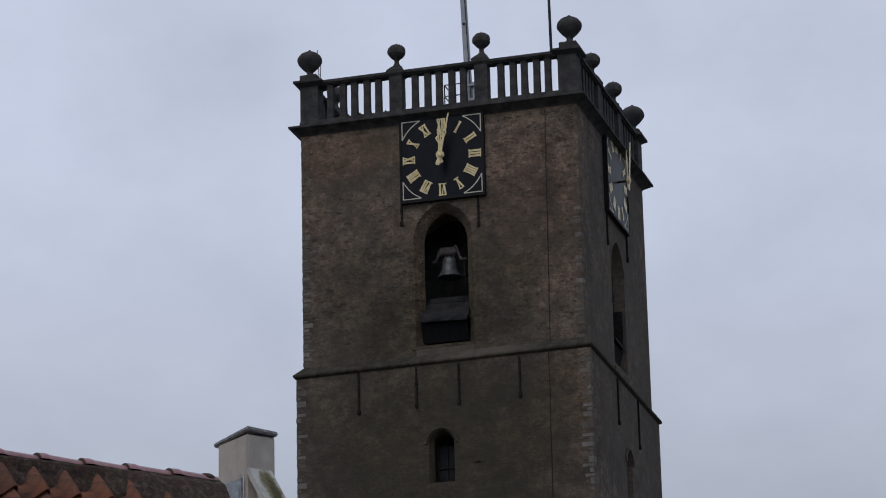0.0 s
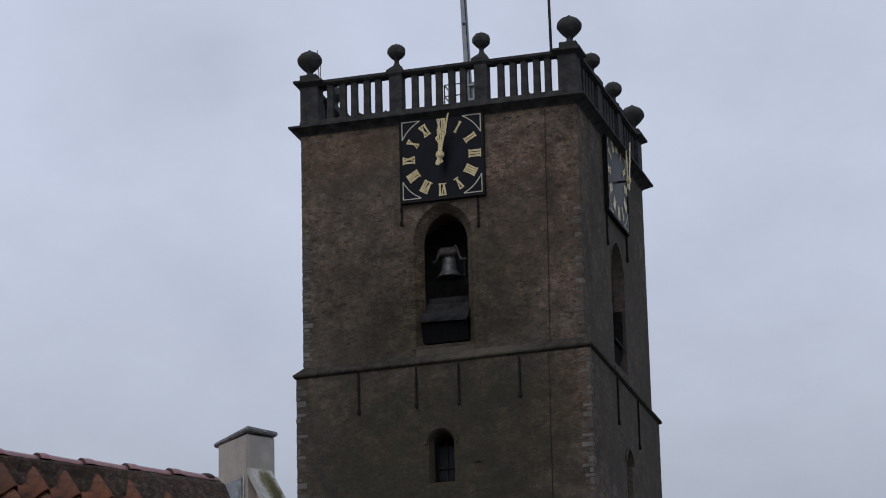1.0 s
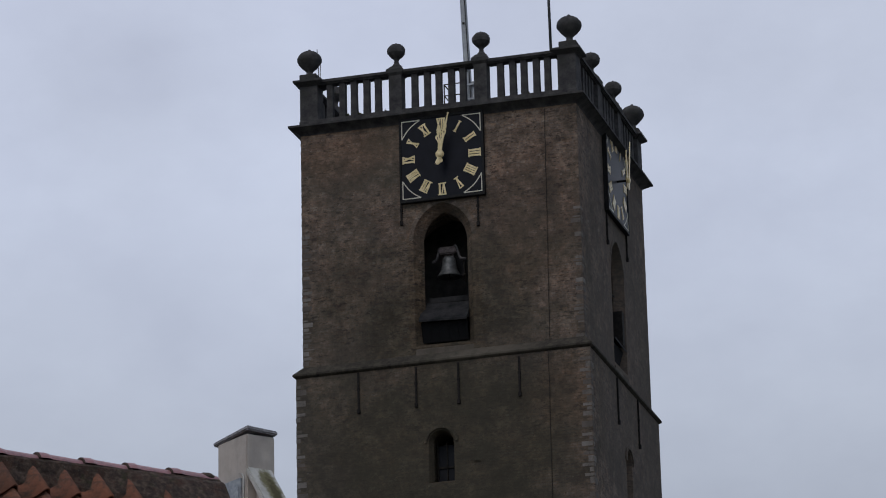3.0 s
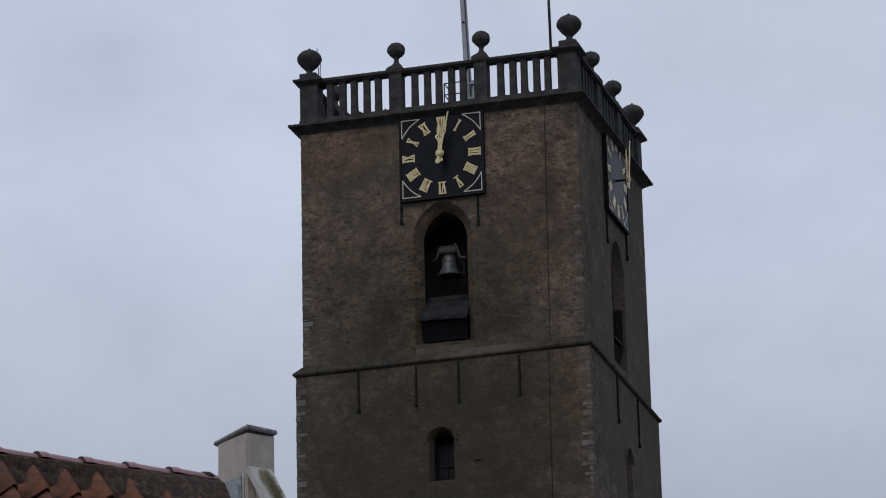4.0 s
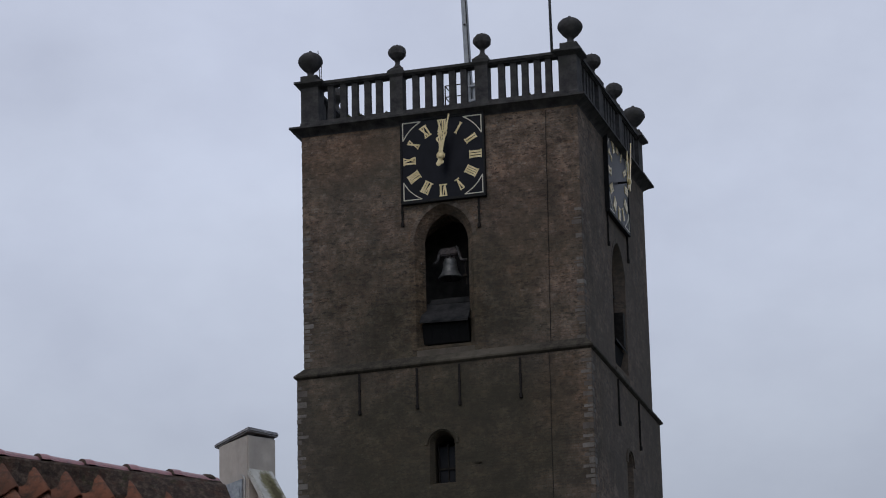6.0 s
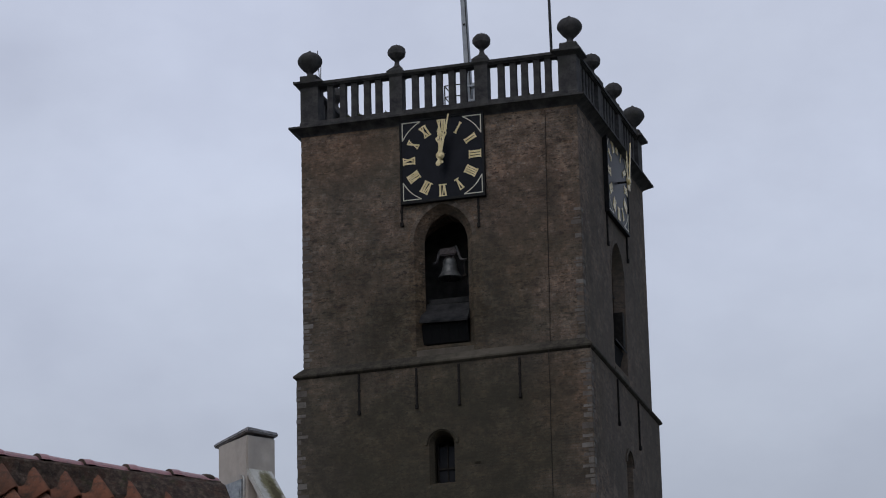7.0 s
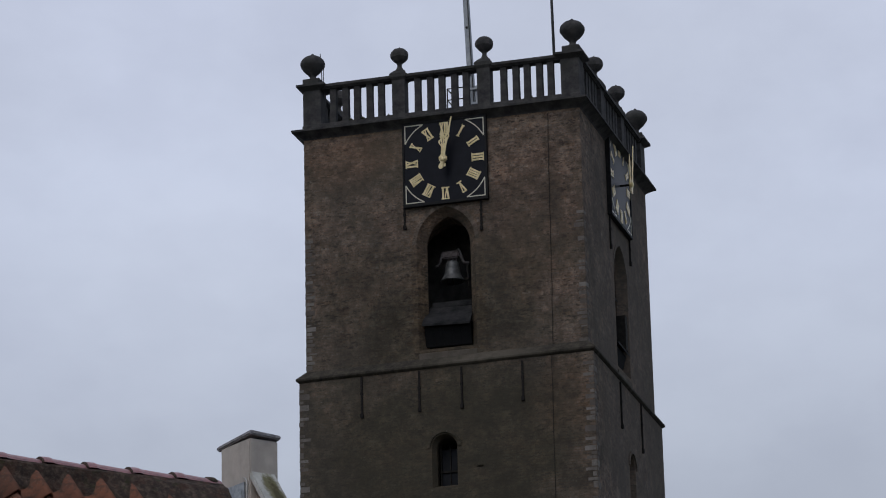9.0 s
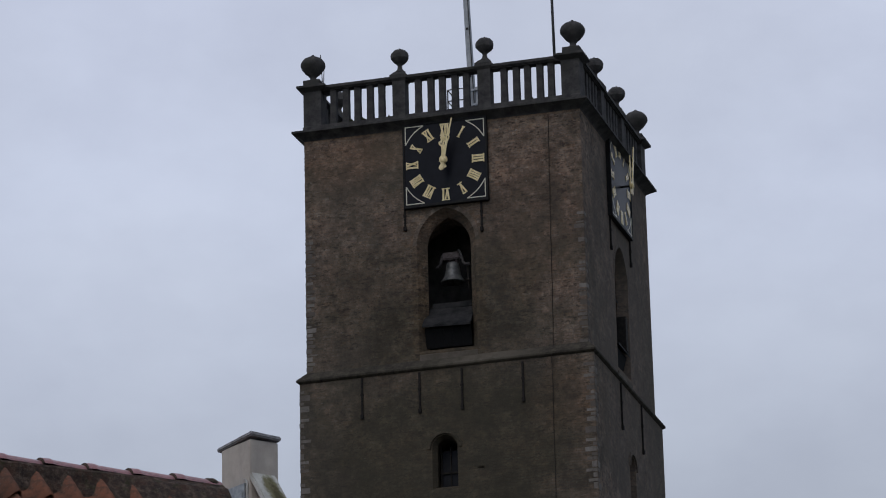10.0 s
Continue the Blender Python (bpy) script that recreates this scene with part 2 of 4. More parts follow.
def coping_material():
    a = Mat("mossy_white_coping", 0.85)
    c = a.ramp(a.noise(5, 5), (0.35, (0.36, 0.35, 0.32)), (0.7, (0.54, 0.525, 0.49)))
    c = a.mix(a.times(a.patch((0.035, -0.38, 0), (0.115, 0.5, 0.3), 0.6, 1.1, 1.6, 9.0), 0.85), c, (0.10, 0.088, 0.022))
    c = a.mix(a.times(a.patch((0.05, -0.5, 0), (0.07, 0.4, 0.3), 0.5, 1.1, 1.8, 14.0), 0.8), c, (0.05, 0.04, 0.018))
    return a.done(c, a.noise(40, 4, 0.7), 0.4, 0.01)


def tile_material(name, c1, c2, c3, dirt, lo, hi):
    a = Mat(name, 0.8)
    c = a.ramp(a.random(), (0.0, c1), (0.5, c2), (1.0, c3))
    c = a.mix(a.ramp(a.noise(9, 6, 0.65), (lo, 0.0), (hi, 0.85)), c, dirt)
    c = a.mix(a.ramp(a.noise(60, 3, 0.6), (0.60, 0.0), (0.72, 0.5)), c, (0.16, 0.16, 0.13))
    return a.done(c, a.noise(45, 4, 0.7), 0.4, 0.006)


COPING = coping_material()
LIMEWASH = simple("limewash", (0.34, 0.33, 0.31), (0.50, 0.49, 0.465), 0.85, 0, 10)
TILE = tile_material("clay_pantile", (0.115, 0.060, 0.043), (0.265, 0.103, 0.058), (0.175, 0.075, 0.050), (0.055, 0.038, 0.030), 0.46, 0.66)
RIDGE = tile_material("clay_ridge_tile", (0.25, 0.102, 0.105), (0.29, 0.130, 0.132), (0.22, 0.10, 0.105), (0.09, 0.06, 0.065), 0.56, 0.74)
RIDGE.node_tree.nodes["Principled BSDF"].inputs["Roughness"].default_value = 0.42
RIDGE.node_tree.nodes["Principled BSDF"].inputs["Specular IOR Level"].default_value = 0.5


def mortar_material():
    a = Mat("mossy_mortar", 0.95)
    c = a.ramp(a.noise(22, 6, 0.7), (0.3, (0.024, 0.018, 0.015)), (0.5, (0.064, 0.046, 0.037)), (0.7, (0.15, 0.105, 0.082)))
    c = a.mix(a.ramp(a.noise(8, 5, 0.65, (1, 1, 1), (3, 1, 2)), (0.5, 0.0), (0.64, 0.7)), c, (0.075, 0.036, 0.024))
    c = a.mix(a.ramp(a.noise(13, 5, 0.7, (1, 1, 1), (8, 2, 5)), (0.55, 0.0), (0.66, 0.7)), c, (0.04, 0.041, 0.018))
    c = a.mix(a.ramp(a.noise(70, 2, 0.6), (0.66, 0.0), (0.72, 0.6)), c, (0.14, 0.135, 0.11))
    return a.done(c, a.noise(40, 6, 0.75), 0.9, 0.02)


MORTAR = mortar_material()


def ground_material():
    a = Mat("paved_ground", 0.9)
    c = a.ramp(a.noise(0.4, 6), (0.35, (0.045, 0.043, 0.04)), (0.65, (0.085, 0.08, 0.072)))
    return a.done(a.mix(a.ramp(a.noise(0.01, 5), (0.5, 0.0), (0.58, 0.9)), c, (0.05, 0.065, 0.025)), a.noise(9, 5), 0.3)


GROUND = ground_material()


def cloud_material():
    """A thin grey cloud sheet: broad soft billows, paler above, bluer towards the horizon."""
    a = Mat("cloud_sheet", 1.0)
    n1 = a.noise(0.0042, 4, 0.45, (1, 1, 1.5), (700, 310, 150))
    n2 = a.noise(0.011, 6, 0.55, (1, 1, 1.7), (50, 420, 90))
    sp = a.node("ShaderNodeSeparateXYZ")
    a.t.links.new(a.co, sp.inputs[0])
    up = a.node("ShaderNodeMapRange", From_Min=480.0, From_Max=980.0)
    a.t.links.new(sp.outputs[2], up.inputs["Value"])
    c = a.ramp(up.outputs[0], (0.0, (0.372, 0.412, 0.484)), (0.35, (0.488, 0.539, 0.648)), (0.75, (0.60, 0.66, 0.813)), (1.0, (0.62, 0.678, 0.835)))
    c = a.mix(1.0, c, a.ramp(n1, (0.32, (0.92, 0.92, 0.93)), (0.5, (0.985, 0.985, 0.985)), (0.7, (1.02, 1.018, 1.01))), "MULTIPLY")
    c = a.mix(1.0, c, a.ramp(n2, (0.36, (0.99, 0.99, 0.99)), (0.62, (0.945, 0.945, 0.95))), "MULTIPLY")
    # heavier banks: one drifting out, one drifting in
    for at, r, k in (((-165, 2400, 920), (100, 600, 75), 0.895), ((350, 2385, 935), (230, 700, 100), 0.875), ((-40, 2420, 700), (160, 600, 60), 1.035)):
        c = a.mix(a.patch(at, r, 0.3, 1.5, 1.2, 0.006), c, a.mix(1.0, c, k, "MULTIPLY"))
    em = a.t.nodes.new("ShaderNodeEmission")
    a.t.links.new(c, em.inputs["Color"])
    em.inputs["Strength"].default_value = 0.975
    out = a.t.nodes["Material Output"]
    a.t.links.new(em.outputs[0], out.inputs["Surface"])
    a.t.nodes.remove(a.b)
    return a.m


CLOUD = cloud_material()


# ---- mesh helpers ----
def link(name, bm, mat, parent=None, label="", smooth=False):
    me = bpy.data.meshes.new(name)
    bmesh.ops.recalc_face_normals(bm, faces=bm.faces)
    bm.to_mesh(me)
    bm.free()
    me.materials.append(mat)
    if smooth:
        me.shade_smooth()
    ob = new(name, me)
    ob.parent = parent
    if label:
        ob["label"] = label
    return ob


def part(name, bm, mat, parent, label="", smooth=False):
    return link(name, bm, mat, parent, label, smooth)


def share(ob, m, parent=None):
    """Another object on the same mesh."""
    o = new(ob.name.split(".")[0], ob.data)
    o.parent = parent or ob.parent
    o.matrix_local = m
    if "label" in ob:
        o["label"] = ob["label"]
    return o


def box(bm, a, b, bevel=0.0, m=None):
    """A box from corner a to corner b."""
    v = [bm.verts.new((x, y, z)) for x in (a[0], b[0]) for y in (a[1], b[1]) for z in (a[2], b[2])]
    fs = [bm.faces.new([v[i] for i in q]) for q in ((0, 1, 3, 2), (4, 6, 7, 5), (0, 4, 5, 1), (2, 3, 7, 6), (0, 2, 6, 4), (1, 5, 7, 3))]
    if bevel:
        es = list({e for f in fs for e in f.edges})
        r = bmesh.ops.bevel(bm, geom=es, offset=bevel, segments=2, affect="EDGES")
        v = list({x for f in r["faces"] for x in f.verts} | {x for x in v if x.is_valid})
    if m is not None:
        bmesh.ops.transform(bm, matrix=m, verts=v)
    return v


def boxed(a, b, bevel=0.0):
    bm = bmesh.new()
    box(bm, a, b, bevel)
    return bm


def square_rings(bm, rings):
    """Square mouldings lofted through (low, high, z) rings of a square plan; low and high are the corners."""
    last = None
    for lo, hi, z in rings:
        cur = [bm.verts.new(p) for p in ((lo, lo, z), (hi, lo, z), (hi, hi, z), (lo, hi, z))]
        if last:
            for i in range(4):
                bm.faces.new((last[i], last[(i + 1) % 4], cur[(i + 1) % 4], cur[i]))
        last = cur
    return last


def spin(profile, n=24):
    """A solid of revolution from (radius, z)."""
    bm = bmesh.new()
    rows = []
    for r, z in profile:
        rows.append([bm.verts.new((r * math.cos(2 * math.pi * i / n), r * math.sin(2 * math.pi * i / n), z)) for i in range(n)] if r > 1e-5 else [bm.verts.new((0, 0, z))])
    for a, b in zip(rows, rows[1:]):
        for i in range(n):
            j = (i + 1) % n
            f = [a[i % len(a)], a[j % len(a)], b[j % len(b)], b[i % len(b)]]
            f = [x for k, x in enumerate(f) if x not in f[:k]]
            if len(f) > 2:
                bm.faces.new(f)
    return bm


def rod(bm, a, b, r, n=8):
    a, b = Vector(a), Vector(b)
    m = Matrix.Translation((a + b) / 2) @ (b - a).to_track_quat("Z", "Y").to_matrix().to_4x4()
    bmesh.ops.create_cone(bm, cap_ends=True, segments=n, radius1=r, radius2=r, depth=(b - a).length, matrix=m)


def arch(c, half, low, spring, rise, n=9):
    """Outline of an opening with a two-centred (rise > half) or round head, counter-clockwise in (s, z)."""
    if rise > half * 1.02:
        rad = (half * half + rise * rise) / (2 * half)
        top = math.asin(rise / rad)
        right = [(c + half - rad + rad * math.cos(top * i / n), spring + rad * math.sin(top * i / n)) for i in range(n + 1)]
    else:
        right = [(c + half * math.cos(math.pi / 2 * i / n), spring + rise * math.sin(math.pi / 2 * i / n)) for i in range(n + 1)]
    left = [(2 * c - x, z) for x, z in right[:-1]][::-1]
    return [(c - half, low), (c + half, low)] + right + left


def wall_panel(outline, holes, thick, place):
    """A wall of one thickness whose openings splay from an outer outline to an inner one. holes: (outer, inner, depth of the throat, how much the embrasure widens inwards). place(s, d, z) gives the point."""
    bm = bmesh.new()

    def loop(pts, d):
        v = [bm.verts.new(place(s, d, z)) for s, z in pts]
        return v, [bm.edges.new((v[i], v[(i + 1) % len(v)])) for i in range(len(v))]

    def bridge(a, b):
        for i in range(len(a)):
            bm.faces.new((a[i], a[(i + 1) % len(a)], b[(i + 1) % len(b)], b[i]))

    of, oe = loop(outline, 0)
    ob, obe = loop(outline, thick)
    fe, be = list(oe), list(obe)
    joins = [(of, ob)]
    for outer, inner, depth, widen in holes:
        a, ae = loop(outer, 0)
        b = [bm.verts.new(place(s, depth, z)) for s, z in inner]
        mid = sum(q[0] for q in inner) / len(inner)
        c, ce = loop([(mid + (s - mid) * widen, z) for s, z in inner], thick)
        fe += ae
        be += ce
        joins += [(a, b), (b, c)]
    bmesh.ops.triangle_fill(bm, use_beauty=True, use_dissolve=False, edges=fe)
    bmesh.ops.triangle_fill(bm, use_beauty=True, use_dissolve=False, edges=be)
    for a, b in joins:
        bridge(a, b)
    return bm


# ---- ground and clouds ----
bm = bmesh.new()
bmesh.ops.create_grid(bm, x_segments=8, y_segments=8, size=4000)
tagged(link("ground", bm, GROUND), "dark paved ground running out to distant grass", "ground", kind="structure")

bm = bmesh.new()
R = 2600.0
grid = [[bm.verts.new((R * math.cos(radians(el)) * math.sin(radians(az)), R * math.cos(radians(el)) * math.cos(radians(az)), R * math.sin(radians(el)) - 60))
         for az in range(-60, 61, 4)] for el in range(0, 65, 4)]
for r0, r1 in zip(grid, grid[1:]):
    for i in range(len(r0) - 1):
        bm.faces.new((r0[i], r0[i + 1], r1[i + 1], r1[i]))
cloud_sheet = tagged(link("backdrop_clouds", bm, CLOUD, smooth=True), "pale blue-grey overcast cloud drifting slowly behind the tower", "sky", kind="structure")

# ---- the tower ----
S = 8.0                                   # side of the belfry stage
TOWER = pose(*TOWER_AT, 0, 0, TOWER_TURN)
tower = tagged(new("church_tower"), "tall square weathered brown brick church tower with stone balustrade", "church tower")
tower.matrix_world = TOWER
Z_STRING, Z_UP, Z_CORN = 26.44, 26.70, 33.45
OUT = 0.16                                # how far the lower stage stands out


def faces(lo, hi):
    """place() for the four sides of a square stage, s running left to right as seen from outside on the front and side walls."""
    return {"front": lambda s, d, z: (s, lo + d, z), "side": lambda s, d, z: (hi - d, s, z),
            "back": lambda s, d, z: (s, hi - d, z), "west": lambda s, d, z: (lo + d, s, z)}


BELL_C = 4.08
bell_hole = (arch(BELL_C, 0.84, 26.98, 30.02, 1.02), arch(BELL_C, 0.62, 27.02, 30.0, 0.83), 0.30, 1.55)
side_hole = (arch(4.25, 0.80, 26.98, 29.72, 1.0), arch(4.25, 0.64, 27.02, 29.7, 0.83), 0.30, 1.55)
small_hole = (arch(3.95, 0.36, 23.05, 24.16, 0.36), arch(3.97, 0.28, 23.12, 24.18, 0.28), 0.18, 1.4)
small_side = (arch(4.05, 0.36, 23.05, 24.16, 0.36), arch(4.05, 0.28, 23.12, 24.18, 0.28), 0.18, 1.4)
T = 1.1


def stage(lo, hi, z0, z1, holes):
    fs = faces(lo, hi)
    for key, s0, s1 in (("front", lo, hi), ("side", lo + T, hi - T), ("back", lo, hi), ("west", lo + T, hi - T)):
        pl = fs[key]
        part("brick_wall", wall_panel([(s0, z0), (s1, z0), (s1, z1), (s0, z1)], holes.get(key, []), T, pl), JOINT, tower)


stage(-OUT, S + OUT, 0.0, Z_STRING - 0.02, {"front": [small_hole], "side": [small_side]})
stage(0.0, S, Z_STRING - 0.02, Z_CORN + 0.06, {"front": [bell_hole], "side": [side_hole]})

# sloped offset between the stages
bm = bmesh.new()
square_rings(bm, [(0.1, S - 0.1, Z_STRING - 0.09), (-OUT + 0.01, S + OUT - 0.01, Z_STRING - 0.09), (-OUT - 0.03, S + OUT + 0.03, Z_STRING - 0.07), (-0.24, S + 0.24, Z_STRING - 0.03),
                  (-0.24, S + 0.24, Z_STRING + 0.02), (-0.004, S + 0.004, Z_UP), (0.1, S - 0.1, Z_UP)])
for v in bm.verts:
    p, q = min(1, max(0, v.co.x / S)), min(1, max(0, v.co.y / S))
    v.co.z += -0.015 * (1 - p) * (1 - q) + 0.075 * p * (1 - q) - 0.045 * p * q
part("string_course", bm, COURSESTONE, tower, "sloped mossy stone string course")
# cornice under the balustrade
bm = bmesh.new()
square_rings(bm, [(0.1, S - 0.1, Z_CORN + 0.01), (-0.004, S + 0.004, Z_CORN + 0.01), (-0.03, S + 0.03, Z_CORN + 0.05), (-0.13, S + 0.13, Z_CORN + 0.12), (-0.25, S + 0.25, Z_CORN + 0.19), (-0.285, S + 0.285, Z_CORN + 0.20),
                  (-0.285, S + 0.285, Z_CORN + 0.26), (-0.05, S + 0.05, Z_CORN + 0.31), (0.4, S - 0.4, Z_CORN + 0.31)])
part("cornice", bm, DARKSTONE, tower, "dark moulded stone cornice")
Z_DECK = 33.72
part("roof_deck", boxed((0.3, 0.3, Z_DECK - 0.3), (S - 0.3, S - 0.3, Z_DECK)), LEADROOF, tower, "flat grey lead roof deck")
# unseen floor, put in to keep light out of the belfry
part("belfry_floor", boxed((0.9, 0.9, 26.6), (S - 0.9, S - 0.9, 26.8)), OLDWOOD, tower)
# added screen behind the bell; its paler colour lifts the dark interior
part("belfry_screen", boxed((1.4, 2.3, 26.8), (S - 1.4, 2.4, 33.4)), SCREENWOOD, tower, "dark backing screen added behind the bell")

# balustrade: piers with urns, rails and square balusters
PC = (0.25, 2.82, 5.30, S - 0.23)         # pier centres along each side
Z_BASE, Z_FOOT, Z_RAIL, Z_TOP = 33.74, 33.91, 34.94, 35.08


def urn_mesh(r, low, high):
    h = high - low
    pts = [(0, 0), (0.46, 0.0), (0.46, 0.07), (0.34, 0.10), (0.26, 0.15), (0.26, 0.22), (0.40, 0.28), (0.62, 0.36), (0.82, 0.46), (0.96, 0.545), (1.0, 0.60), (0.985, 0.69), (0.90, 0.76),
           (0.70, 0.85), (0.45, 0.905), (0.20, 0.935), (0.13, 0.94), (0.13, 0.975), (0.08, 1.0), (0, 1.0)]
    return spin([(r * a, low + h * b) for a, b in pts], 16)


def knob_mesh(r, low, high):
    """A weathered eight-sided finial: neck, cone-shaped belly, blunt shoulder and a low cap."""
    h = high - low
    pts = [(0, 0), (0.66, 0.0), (0.62, 0.05), (0.42, 0.11), (0.29, 0.19), (0.25, 0.29), (0.36, 0.37), (0.74, 0.48), (1.0, 0.60), (1.03, 0.72), (0.93, 0.84),
           (0.66, 0.945), (0.3, 0.99), (0.09, 1.0), (0.07, 1.05), (0, 1.05)]
    return spin([(r * a, low + h * b) for a, b in pts], 9)


def pier_mesh(w):
    bm = bmesh.new()
    square_rings(bm, [(-w, w, 0), (-w - 0.02, w + 0.02, 0.002), (-w - 0.02, w + 0.02, 0.14), (-w, w, 0.17), (-w, w, 1.20), (-w - 0.03, w + 0.03, 1.22), (-w - 0.16, w + 0.16, 1.30), (-w - 0.16, w + 0.16, 1.36), (-w - 0.02, w + 0.02, 1.39), (-0.01, 0.01, 1.39)])
    return bm


big = part("corner_pier", pier_mesh(0.26), DARKSTONE, tower)
big.matrix_local = pose(PC[0], PC[0], Z_BASE)
block = part("pedestal", boxed((-0.25, -0.25, 1.38), (0.25, 0.25, 1.57), 0.015), DARKSTONE, big)
block.matrix_local = pose(-0.02, -0.02, 0)
urn = part("urn", urn_mesh(0.355, 1.54, 2.42), DARKSTONE, big, "dark stone urn finial", smooth=True)
urn.matrix_local = pose(-0.035, -0.035, -0.03)
for u, v in ((PC[3], PC[0]), (PC[0], PC[3]), (PC[3], PC[3])):
    p = share(big, pose(u, v, Z_BASE))
    ox, oy = (1 if u > 4 else -1), (1 if v > 4 else -1)
    share(block, pose(0.05 * ox, 0.05 * oy, 0), p)
    share(urn, pose(0.07 * ox, 0.07 * oy, 0, 0, 0, random.uniform(0, 90)), p)


def small_pier_mesh():
    bm = bmesh.new()
    w = 0.185
    square_rings(bm, [(-w, w, 0), (-w, w, 1.18), (-w - 0.06, w + 0.06, 1.26), (-w - 0.06, w + 0.06, 1.36), (-w * 0.85, w * 0.85, 1.46), (-w * 0.6, w * 0.6, 1.50), (-0.01, 0.01, 1.50)])
    return bm


mid = part("pier", small_pier_mesh(), DARKSTONE, tower)
mid.matrix_local = pose(PC[1], 0.13, Z_BASE)
knob = part("knob", knob_mesh(0.256, 1.47, 2.18), DARKSTONE, mid, "dark stone mushroom-shaped finial with blunt facets")
for u, v in ((PC[2], 0.13), (S - 0.17, PC[1]), (S - 0.17, PC[2]), (PC[1], S - 0.13), (PC[2], S - 0.13), (0.13, PC[1]), (0.13, PC[2])):
    p = share(mid, pose(u, v, Z_BASE + (0.055 if u > 7 else 0.03 if v < 1 else 0.0)))
    share(knob, pose(0, 0, 0, random.uniform(-1, 1), random.uniform(-1, 1), random.uniform(-20, 20)), p)

SIDES = ((0.13, 0.13, 0), (S - 0.13, 0.13, 90), (S - 0.13, S - 0.13, 180), (0.13, S - 0.13, 270))
bal = None
rail = foot = None
for x, y, a in SIDES:
    along = Matrix.Translation((x, y, 0)) @ Matrix.Rotation(radians(a), 4, "Z") @ Matrix.Translation((-0.13, 0, 0))
    if rail is None:
        bm = boxed((0.5, -0.16, Z_RAIL), (S - 0.5, 0.16, Z_TOP), 0.025)
        box(bm, (0.5, -0.20, Z_TOP - 0.09), (S - 0.5, 0.20, Z_TOP - 0.01))
        rail = part("top_rail", bm, DARKSTONE, tower)
        foot = part("plinth_course", boxed((0.2, -0.17, Z_BASE - 0.04), (S - 0.2, 0.17, Z_FOOT), 0.02), DARKSTONE, tower)
        rail.matrix_local = foot.matrix_local = along
    else:
        share(rail, along)
        share(foot, along)
    for g0, g1 in ((0.51, PC[1] - 0.185), (PC[1] + 0.185, PC[2] - 0.185), (PC[2] + 0.215, S - 0.455)):
        for i in range(5):
            s = g0 + (g1 - g0) * (i + 1) / 6 + (0.01 if i % 2 else -0.008)
            m = along @ pose(s, 0, 0, 0, 0, random.uniform(-2, 2))
            if bal is None:
                bm = bmesh.new()
                square_rings(bm, [(-0.092, 0.092, Z_FOOT - 0.02), (-0.088, 0.088, Z_FOOT + 0.3), (-0.084, 0.084, Z_FOOT + 0.7), (-0.09, 0.09, Z_RAIL + 0.02)])
                bal = part("baluster", bm, DARKSTONE, tower)
                bal.matrix_local = m
            else:
                share(bal, m)

# corner stones of the belfry and the lower stage
def quoins(lo, hi, z0, z1, corners, skip, heights, widths):
    rng = random.Random(7 + int(z0))
    z, k = z0, 0
    shapes = {}
    while z < z1 - 0.18:
        h = rng.choice(heights)
        for cx, cy, sx, sy in corners:
            if rng.random() < (skip * 0.4 if sx > 0 else skip * 1.5) * (0.5 + 0.6 * (z - z0) / (z1 - z0)):
                continue
            w, d = widths if k % 2 else widths[::-1]
            key = (k % 2, h)
            if key not in shapes:
                shapes[key] = part("quoin", boxed((-0.007, -0.007, 0), (w, d, h - 0.006), 0.016), QUOIN, tower)
                o = shapes[key]
            else:
                o = share(shapes[key], Matrix())
            turn = {(1, 1): 0, (-1, 1): 90, (-1, -1): 180, (1, -1): 270}[(sx, sy)]
            j = rng.uniform(-0.014, 0.006)
            o.matrix_local = pose(cx + j * sx, cy + rng.uniform(-0.004, 0.002) * sy, z, 0, 0, turn) @ Matrix.Diagonal((rng.uniform(0.8, 1.2), rng.uniform(0.8, 1.2), rng.uniform(0.94, 1.04), 1))
        z += h
        k += 1


quoins(0, S, Z_UP + 0.02, 30.6, ((0, 0, 1, 1), (S, 0, -1, 1)), 0.4, (0.079, 0.118, 0.158), (0.27, 0.20))
quoins(-OUT, S + OUT, 18.0, Z_STRING - 0.14, ((-OUT, -OUT, 1, 1), (S + OUT, -OUT, -1, 1)), 0.2, (0.118, 0.158, 0.2), (0.30, 0.15))


# arch rings and sills round the openings
def arch_ring(c, half, spring, rise, wide, place, proud, name, label, n=14):
    """Voussoirs round an opening head, each a wedge of its own."""
    a = arch(c, half, spring, spring, rise, n)[2:]
    b = arch(c, half + wide, spring, spring, rise + wide * 1.1, n)[2:]
    for i in range(len(a) - 1):
        e = 0.05
        pts = [(a[i][0] * (1 - e) + a[i + 1][0] * e, a[i][1] * (1 - e) + a[i + 1][1] * e), a[i + 1], b[i + 1], (b[i][0] * (1 - e) + b[i + 1][0] * e, b[i][1] * (1 - e) + b[i + 1][1] * e)]
        k = proud + random.uniform(-0.004, 0.004)
        bm = bmesh.new()
        f = [bm.verts.new(place(s, -k, z)) for s, z in pts]
        g = [bm.verts.new(place(s, 0.08, z)) for s, z in pts]
        bm.faces.new(f)
        for j in range(4):
            bm.faces.new((f[j], f[(j + 1) % 4], g[(j + 1) % 4], g[j]))
        part(name, bm, BRICKONE, tower, label if i == 0 else "")


